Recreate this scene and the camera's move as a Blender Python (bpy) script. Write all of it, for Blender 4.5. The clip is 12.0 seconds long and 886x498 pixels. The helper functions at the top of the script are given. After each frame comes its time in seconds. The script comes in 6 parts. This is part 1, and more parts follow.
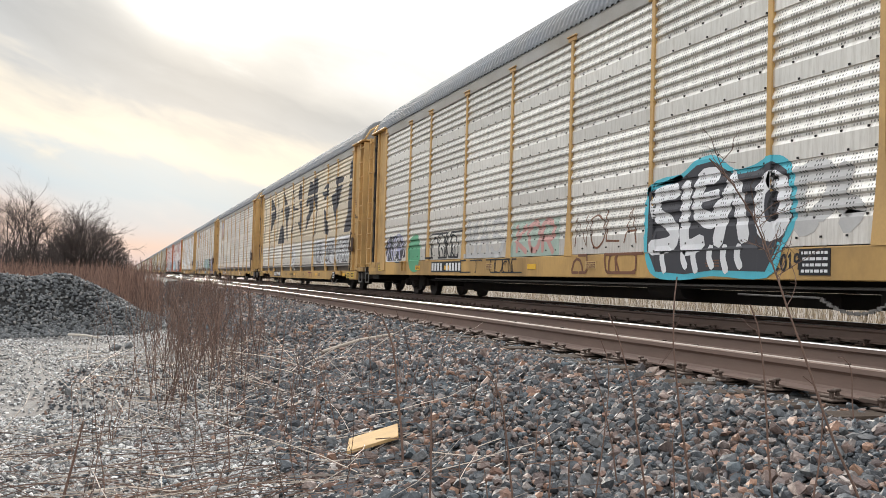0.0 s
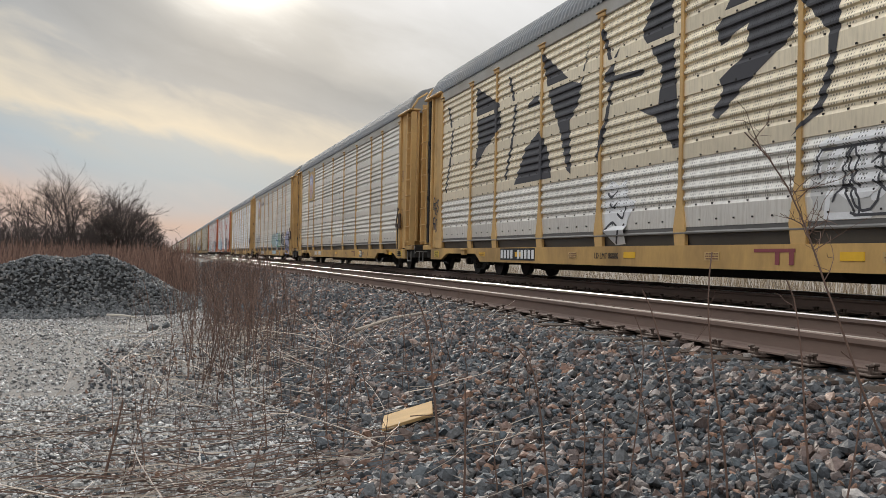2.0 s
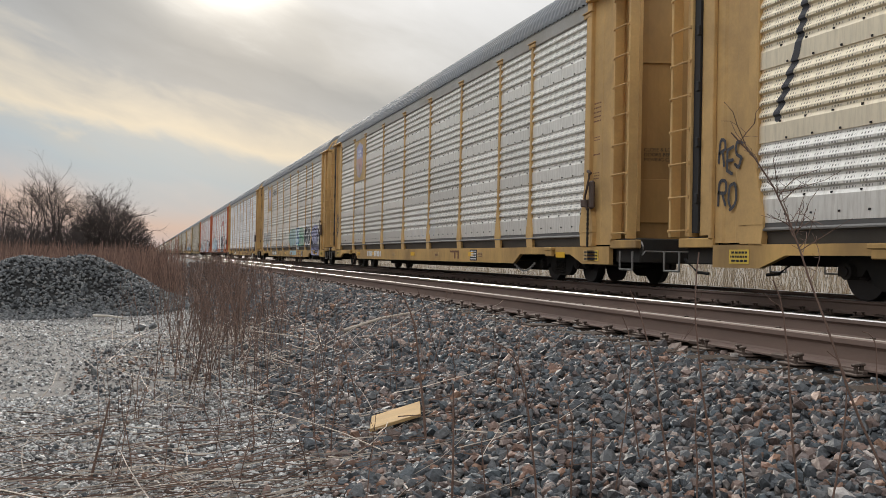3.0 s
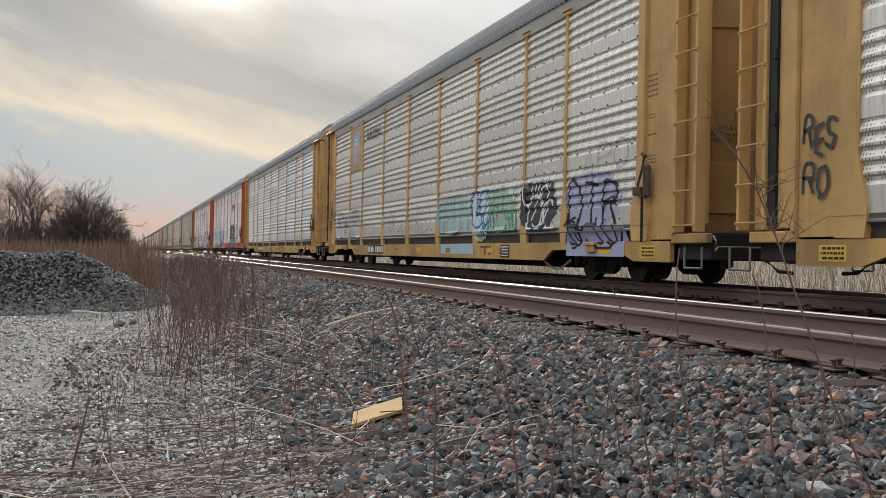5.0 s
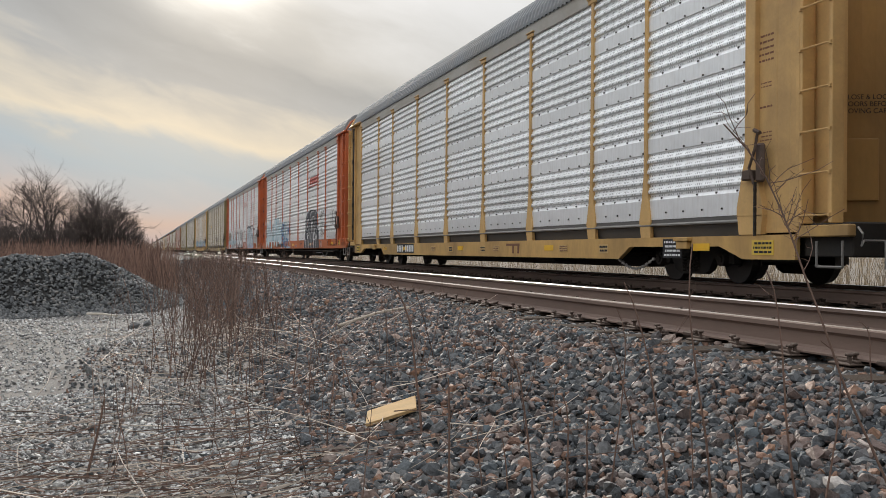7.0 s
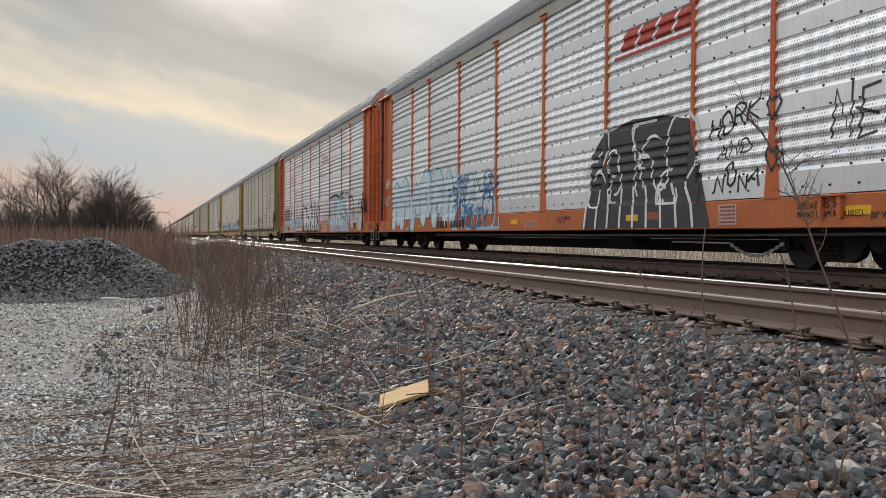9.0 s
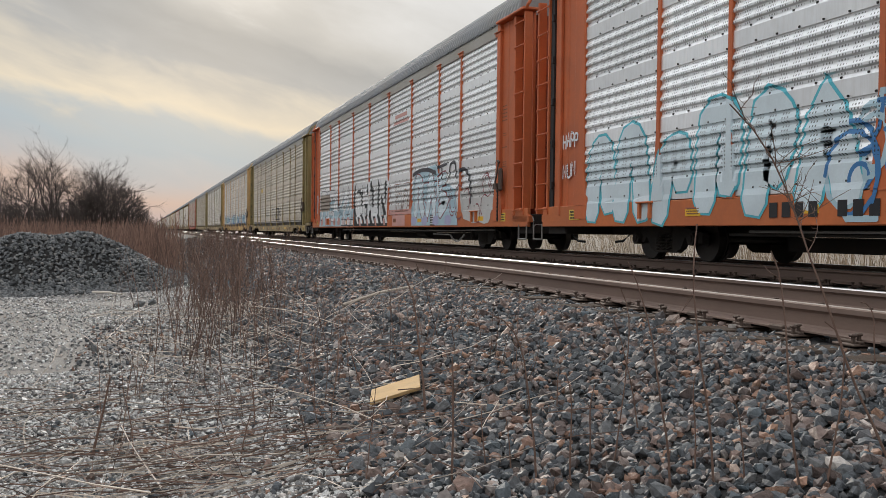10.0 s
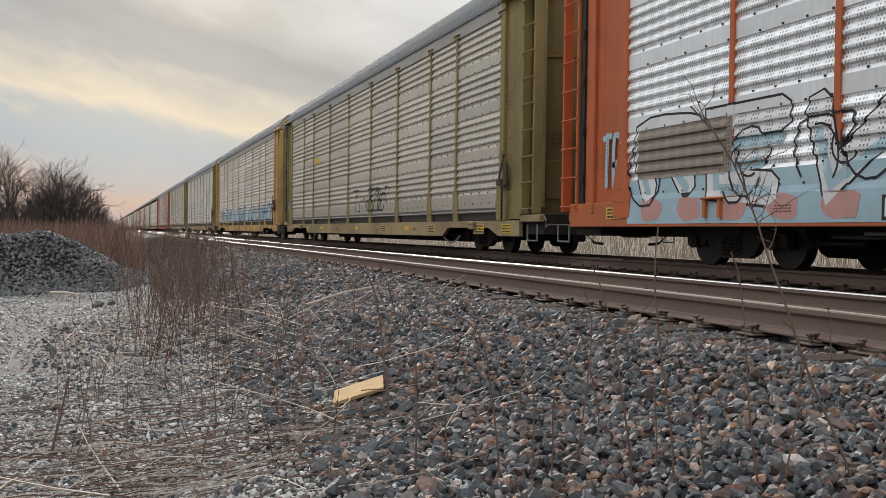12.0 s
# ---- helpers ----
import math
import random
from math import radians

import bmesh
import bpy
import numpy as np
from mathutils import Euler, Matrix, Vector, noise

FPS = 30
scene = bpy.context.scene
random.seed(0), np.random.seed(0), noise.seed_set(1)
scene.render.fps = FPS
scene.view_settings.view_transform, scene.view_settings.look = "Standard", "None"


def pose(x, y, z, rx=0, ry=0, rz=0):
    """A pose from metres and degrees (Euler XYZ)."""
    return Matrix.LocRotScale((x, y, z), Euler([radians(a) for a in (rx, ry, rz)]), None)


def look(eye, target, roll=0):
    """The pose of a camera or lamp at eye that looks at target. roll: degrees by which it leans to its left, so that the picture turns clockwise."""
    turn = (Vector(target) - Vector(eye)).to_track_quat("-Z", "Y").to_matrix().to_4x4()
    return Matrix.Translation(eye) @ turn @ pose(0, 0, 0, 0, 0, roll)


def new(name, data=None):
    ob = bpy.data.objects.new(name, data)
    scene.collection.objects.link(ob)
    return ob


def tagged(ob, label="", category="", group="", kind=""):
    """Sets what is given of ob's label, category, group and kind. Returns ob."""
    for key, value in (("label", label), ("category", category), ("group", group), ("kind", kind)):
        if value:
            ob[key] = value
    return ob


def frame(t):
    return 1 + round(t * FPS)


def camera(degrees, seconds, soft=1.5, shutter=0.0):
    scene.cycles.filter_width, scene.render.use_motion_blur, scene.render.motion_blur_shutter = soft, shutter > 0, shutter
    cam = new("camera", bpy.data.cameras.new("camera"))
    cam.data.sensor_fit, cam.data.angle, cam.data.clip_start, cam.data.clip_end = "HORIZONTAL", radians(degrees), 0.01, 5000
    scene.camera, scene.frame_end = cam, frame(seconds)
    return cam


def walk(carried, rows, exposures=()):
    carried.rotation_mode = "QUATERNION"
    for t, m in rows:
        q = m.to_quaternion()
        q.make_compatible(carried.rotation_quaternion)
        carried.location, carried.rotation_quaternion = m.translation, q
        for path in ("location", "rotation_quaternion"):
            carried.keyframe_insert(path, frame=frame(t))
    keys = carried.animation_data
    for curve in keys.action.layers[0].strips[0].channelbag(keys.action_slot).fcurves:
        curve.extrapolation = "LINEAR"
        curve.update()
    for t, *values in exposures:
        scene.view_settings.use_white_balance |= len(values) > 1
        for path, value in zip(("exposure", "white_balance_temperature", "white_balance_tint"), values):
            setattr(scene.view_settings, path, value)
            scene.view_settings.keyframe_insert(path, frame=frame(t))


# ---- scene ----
from mathutils.geometry import tessellate_polygon

LENS = 50.8
cam = camera(LENS, 12.0, soft=0.5)
EYE_Z = 0.44                      # above the top of the rails
# seconds, yaw, pitch, lean
PATH = [
    (0.0, -18.73, 1.93, -1.68), (0.3, -15.8, 1.36, -1.95), (0.5, -14.99, 0.74, -1.78), (1.0, -15.56, 0.11, -0.91),
    (1.5, -16.04, 0.33, -1.08), (2.0, -16.77, 0.52, -1.15), (2.5, -17.15, 0.63, -1.05), (3.0, -17.51, 0.55, -1.12),
    (5.0, -18.63, 0.30, -1.13), (5.5, -18.14, 0.05, -0.69), (6.0, -17.70, 0.03, -0.68), (6.5, -17.80, 0.20, -0.63),
    (7.0, -17.89, 0.20, -0.50), (9.0, -17.16, -0.79, -0.35), (9.5, -17.32, -1.17, -0.61), (10.0, -17.64, -1.06, -0.67),
    (10.5, -18.06, -0.64, -0.62), (11.0, -18.49, -0.64, -0.66), (11.5, -19.30, -0.75, -0.72), (12.0, -19.87, -1.02, -0.80)]


def aim(yaw, pitch, lean):
    return Matrix.Translation((0, 0, EYE_Z)) @ (Matrix.Rotation(radians(yaw), 4, "Z") @ Matrix.Rotation(radians(90 + pitch), 4, "X")
                                                @ Matrix.Rotation(radians(-lean), 4, "Z"))


walk(cam, [(t, aim(y, p, r)) for t, y, p, r in PATH],
     exposures=[(0.0, 0.53), (0.2, 0.38), (0.4, 0.15), (0.7, 0.0), (1.0, 0.0), (12.0, 0.0)])

# ------------------------------------------------------------------ world and sun
SUN_AZ, SUN_EL = 4.0, 15.0
world = bpy.data.worlds.new("evening_sky")
scene.world = world
world.use_nodes = True


def math_node(nt, op, a, b=None, c=None, clamp=False):
    n = nt.nodes.new("ShaderNodeMath")
    n.operation, n.use_clamp = op, clamp
    for i, v in enumerate((a, b, c)):
        if v is None:
            continue
        if isinstance(v, (int, float)):
            n.inputs[i].default_value = v
        else:
            nt.links.new(v, n.inputs[i])
    return n.outputs[0]


def mix_color(nt, fac, a, b, blend="MIX"):
    n = nt.nodes.new("ShaderNodeMix")
    n.data_type, n.blend_type = "RGBA", blend
    for sock, v in ((n.inputs[0], fac), (n.inputs[6], a), (n.inputs[7], b)):
        if isinstance(v, (int, float)):
            sock.default_value = v
        elif isinstance(v, tuple):
            sock.default_value = (*v, 1) if len(v) == 3 else v
        else:
            nt.links.new(v, sock)
    return n.outputs[2]


def ramp(nt, fac, stops):
    n = nt.nodes.new("ShaderNodeValToRGB")
    while len(n.color_ramp.elements) < len(stops):
        n.color_ramp.elements.new(0.5)
    for e, (p, col) in zip(n.color_ramp.elements, stops):
        e.position = p
        e.color = (*col, 1) if isinstance(col, tuple) else (col, col, col, 1)
    nt.links.new(fac, n.inputs[0])
    return n.outputs[0]


def noise_at(nt, vec, scale, detail=4.0, rough=0.55, dist=0.0):
    n = nt.nodes.new("ShaderNodeTexNoise")
    n.inputs["Scale"].default_value, n.inputs["Detail"].default_value = scale, detail
    n.inputs["Roughness"].default_value, n.inputs["Distortion"].default_value = rough, dist
    if vec is not None:
        nt.links.new(vec, n.inputs["Vector"])
    return n.outputs[0]


def build_sky():
    nt = world.node_tree
    for n in list(nt.nodes):
        nt.nodes.remove(n)
    sky = nt.nodes.new("ShaderNodeTexSky")
    sky.sky_type, sky.sun_disc = "NISHITA", False
    sky.sun_elevation, sky.sun_rotation = radians(SUN_EL), radians(SUN_AZ)
    sky.dust_density = 3.0
    co = nt.nodes.new("ShaderNodeTexCoord").outputs["Generated"]
    sep = nt.nodes.new("ShaderNodeSeparateXYZ")
    nt.links.new(co, sep.inputs[0])
    az = math_node(nt, "MULTIPLY", math_node(nt, "ARCTAN2", sep.outputs[0], sep.outputs[1]), 57.2958)
    el = math_node(nt, "MULTIPLY", math_node(nt, "ARCSINE", sep.outputs[2]), 57.2958)

    def streaks(kx, ky, tilt, off, detail=5, rough=0.5, dist=0.4):
        c = nt.nodes.new("ShaderNodeCombineXYZ")
        nt.links.new(math_node(nt, "MULTIPLY", az, kx), c.inputs[0])
        lifted = math_node(nt, "MULTIPLY_ADD", az, tilt, el)
        nt.links.new(math_node(nt, "MULTIPLY", lifted, ky), c.inputs[1])
        c.inputs[2].default_value = off
        return noise_at(nt, c.outputs[0], 1.0, detail, rough, dist)

    big = streaks(0.055, 0.16, 0.28, 3.1)
    fine = streaks(0.16, 0.42, 0.30, 7.7, 6, 0.55)
    # height in the sky: bands that sink to the right, made uneven by the cloud noise, level near the horizon
    side = math_node(nt, "MINIMUM", math_node(nt, "MAXIMUM", az, -15.0), 30.0)
    low = math_node(nt, "MINIMUM", math_node(nt, "MAXIMUM", el, 0.0), 10.0)
    wob = math_node(nt, "MULTIPLY_ADD", math_node(nt, "MULTIPLY", side, low), 0.03, el)
    rough = math_node(nt, "DIVIDE", low, 7.0, clamp=True)
    shift = math_node(nt, "ADD", math_node(nt, "MULTIPLY", math_node(nt, "SUBTRACT", big, 0.5), 9.0), math_node(nt, "MULTIPLY", math_node(nt, "SUBTRACT", fine, 0.5), 4.2))
    wob = math_node(nt, "MULTIPLY_ADD", shift, rough, wob)
    band = math_node(nt, "DIVIDE", wob, 90.0, clamp=True)
    clouds = ramp(nt, band, [(p / 90, c) for p, c in (
        (0.0, (0.52, 0.44, 0.45)), (1.7, (0.60, 0.46, 0.41)), (2.9, (0.45, 0.47, 0.51)), (4.8, (0.36, 0.46, 0.54)), (6.4, (0.42, 0.48, 0.52)), (7.6, (0.74, 0.66, 0.53)),
        (9.0, (0.58, 0.55, 0.49)), (10.6, (0.35, 0.38, 0.41)), (13.0, (0.29, 0.32, 0.35)), (15.5, (0.48, 0.49, 0.49)), (22.0, (1.05, 1.06, 1.08)), (36.0, (1.75, 1.78, 1.84)),
        (54.0, (1.40, 1.45, 1.52)), (90.0, (1.0, 1.05, 1.12)))])
    # the sun behind the cloud: a bright patch and a wide soft halo
    dx = math_node(nt, "MULTIPLY", math_node(nt, "SUBTRACT", az, SUN_AZ + 0.2), 0.55)
    dy = math_node(nt, "SUBTRACT", el, SUN_EL + 0.9)
    d2 = math_node(nt, "ADD", math_node(nt, "MULTIPLY", dx, dx), math_node(nt, "MULTIPLY", dy, dy))
    d2 = math_node(nt, "MULTIPLY", d2, math_node(nt, "MULTIPLY_ADD", fine, 2.4, -0.2))
    core = math_node(nt, "EXPONENT", math_node(nt, "MULTIPLY", d2, -0.26))
    halo = math_node(nt, "EXPONENT", math_node(nt, "MULTIPLY", d2, -0.010))
    lit = mix_color(nt, math_node(nt, "MULTIPLY", core, 0.95), clouds, (1.5, 1.45, 1.35))
    # paler cloud to the right of the sun, over the train
    pale = math_node(nt, "DIVIDE", math_node(nt, "SUBTRACT", az, 9.0), 14.0, clamp=True)
    pale = math_node(nt, "MULTIPLY", pale, math_node(nt, "MULTIPLY_ADD", fine, 0.9, 0.2, clamp=True))
    lit = mix_color(nt, math_node(nt, "MULTIPLY", pale, 0.6), lit, (0.62, 0.62, 0.61))
    lit = mix_color(nt, math_node(nt, "MULTIPLY", halo, 0.12), lit, (0.6, 0.56, 0.48), "ADD")
    whole = mix_color(nt, 0.97, mix_color(nt, 1.0, sky.outputs[0], (0.10, 0.10, 0.10), "MULTIPLY"), lit)
    bg = nt.nodes.new("ShaderNodeBackground")
    bg.inputs["Strength"].default_value = 0.93
    nt.links.new(whole, bg.inputs["Color"])
    out = nt.nodes.new("ShaderNodeOutputWorld")
    nt.links.new(bg.outputs[0], out.inputs["Surface"])


build_sky()

sun = new("sun", bpy.data.lights.new("sun", "SUN"))
sun.data.energy, sun.data.angle, sun.data.color = 3.5, radians(6), (1.0, 0.93, 0.82)
az_r, el_r = radians(SUN_AZ), radians(SUN_EL)
sun.matrix_world = look(Vector((math.sin(az_r) * math.cos(el_r), math.cos(az_r) * math.cos(el_r), math.sin(el_r))) * 60, (0, 0, 0))
scene.view_settings.exposure = 0.0


# ------------------------------------------------------------------ materials
def material(name, color, rough=0.8, metal=0.0, var=0.25, scale=6.0, grain=60.0, bump=0.15, dirt=None, dirt_amount=0.0, per_object=0.0,
             island=0.0, stretch=None, specular=0.4):
    """A surface with two scales of colour variation, dirt patches and fine relief."""
    m = bpy.data.materials.new(name)
    m.use_nodes = True
    nt = m.node_tree
    bsdf = nt.nodes["Principled BSDF"]
    co = nt.nodes.new("ShaderNodeTexCoord").outputs["Object"]
    if stretch:
        mp = nt.nodes.new("ShaderNodeMapping")
        mp.inputs["Scale"].default_value = stretch
        nt.links.new(co, mp.inputs[0])
        co = mp.outputs[0]
    n1 = noise_at(nt, co, scale, 5, 0.6)
    n2 = noise_at(nt, co, grain, 3, 0.6)
    k = math_node(nt, "ADD", math_node(nt, "MULTIPLY_ADD", n1, 2 * var, 1 - var), math_node(nt, "MULTIPLY_ADD", n2, var, -var / 2))
    if per_object:
        oi = nt.nodes.new("ShaderNodeObjectInfo")
        k = math_node(nt, "MULTIPLY", k, math_node(nt, "MULTIPLY_ADD", oi.outputs["Random"], 2 * per_object, 1 - per_object))
    if island:
        gi = nt.nodes.new("ShaderNodeNewGeometry")
        k = math_node(nt, "MULTIPLY", k, math_node(nt, "MULTIPLY_ADD", gi.outputs["Random Per Island"], 2 * island, 1 - island))
    col = mix_color(nt, 1.0, color, k, "MULTIPLY")
    if dirt:
        n3 = noise_at(nt, co, scale * 0.45, 6, 0.65, 0.3)
        f = math_node(nt, "MULTIPLY", math_node(nt, "MULTIPLY_ADD", n3, 3.2, -1.3, clamp=True), dirt_amount)
        col = mix_color(nt, f, col, dirt)
    nt.links.new(col, bsdf.inputs["Base Color"])
    bsdf.inputs["Metallic"].default_value = metal
    bsdf.inputs["Specular IOR Level"].default_value = specular
    nt.links.new(math_node(nt, "MULTIPLY_ADD", n1, 0.25, rough - 0.12, clamp=True), bsdf.inputs["Roughness"])
    if bump:
        b = nt.nodes.new("ShaderNodeBump")
        b.inputs["Strength"].default_value, b.inputs["Distance"].default_value = bump, 0.02
        nt.links.new(math_node(nt, "ADD", n1, math_node(nt, "MULTIPLY", n2, 0.5)), b.inputs["Height"])
        nt.links.new(b.outputs[0], bsdf.inputs["Normal"])
    return m


def stone_material(name, stops, rough=0.68, bump=0.9, single=False):
    """Loose stones: each island, or each single stone, takes a colour of its own."""
    m = bpy.data.materials.new(name)
    m.use_nodes = True
    nt = m.node_tree
    bsdf = nt.nodes["Principled BSDF"]
    gi = nt.nodes.new("ShaderNodeObjectInfo").outputs["Random"] if single else nt.nodes.new("ShaderNodeNewGeometry").outputs["Random Per Island"]
    co = nt.nodes.new("ShaderNodeTexCoord").outputs["Object"]
    base = ramp(nt, gi, stops)
    n1 = noise_at(nt, co, 45, 4, 0.6)
    n2 = noise_at(nt, co, 8, 3, 0.5)
    k = math_node(nt, "MULTIPLY", math_node(nt, "MULTIPLY_ADD", n1, 1.5, 0.25), math_node(nt, "MULTIPLY_ADD", n2, 0.9, 0.55))
    nt.links.new(mix_color(nt, 1.0, base, k, "MULTIPLY"), bsdf.inputs["Base Color"])
    bsdf.inputs["Roughness"].default_value = rough
    bsdf.inputs["Specular IOR Level"].default_value = 0.42
    b = nt.nodes.new("ShaderNodeBump")
    b.inputs["Strength"].default_value, b.inputs["Distance"].default_value = bump, 0.01
    nt.links.new(n1, b.inputs["Height"])
    nt.links.new(b.outputs[0], bsdf.inputs["Normal"])
    return m


def panel_material(name, tint, stain, stain_amount):
    """Galvanised side sheet: columns of small punched holes, rust streaks, dull zinc."""
    m = bpy.data.materials.new(name)
    m.use_nodes = True
    nt = m.node_tree
    bsdf = nt.nodes["Principled BSDF"]
    co = nt.nodes.new("ShaderNodeTexCoord").outputs["Object"]
    sep = nt.nodes.new("ShaderNodeSeparateXYZ")
    nt.links.new(co, sep.inputs[0])
    y, z = sep.outputs[1], sep.outputs[2]

    def near(v, period, width):
        f = math_node(nt, "ABSOLUTE", math_node(nt, "SUBTRACT", math_node(nt, "FRACT", math_node(nt, "DIVIDE", v, period)), 0.5))
        return math_node(nt, "LESS_THAN", f, width / period / 2)
    group = near(y, 0.27, 0.165)
    rows = math_node(nt, "MULTIPLY", near(math_node(nt, "ADD", y, 0.03), 0.054, 0.022), near(z, 0.056, 0.026))
    flat = math_node(nt, "MULTIPLY", math_node(nt, "GREATER_THAN", z, 0.29), math_node(nt, "LESS_THAN", z, 0.985))
    holes = math_node(nt, "MULTIPLY", math_node(nt, "MULTIPLY", group, rows), flat)
    oi = nt.nodes.new("ShaderNodeObjectInfo").outputs["Random"]
    n1 = noise_at(nt, co, 2.2, 5, 0.6)
    mp = nt.nodes.new("ShaderNodeMapping")
    mp.inputs["Scale"].default_value = (1, 7, 0.8)
    nt.links.new(co, mp.inputs[0])
    n2 = noise_at(nt, mp.outputs[0], 2.6, 5, 0.65)
    k = math_node(nt, "MULTIPLY", math_node(nt, "MULTIPLY_ADD", n1, 0.35, 0.82), math_node(nt, "MULTIPLY_ADD", oi, 0.22, 0.89))
    col = mix_color(nt, 1.0, tint, k, "MULTIPLY")
    col = mix_color(nt, math_node(nt, "MULTIPLY", math_node(nt, "MULTIPLY_ADD", n2, 3.4, -1.5, clamp=True), stain_amount), col, stain)
    col = mix_color(nt, math_node(nt, "MULTIPLY", holes, 0.75), col, (0.012, 0.012, 0.012))
    nt.links.new(col, bsdf.inputs["Base Color"])
    bsdf.inputs["Metallic"].default_value = 0.62
    nt.links.new(math_node(nt, "MULTIPLY_ADD", n1, 0.22, 0.30), bsdf.inputs["Roughness"])
    b = nt.nodes.new("ShaderNodeBump")
    b.inputs["Strength"].default_value, b.inputs["Distance"].default_value = 0.12, 0.01
    nt.links.new(n2, b.inputs["Height"])
    nt.links.new(b.outputs[0], bsdf.inputs["Normal"])
    return m


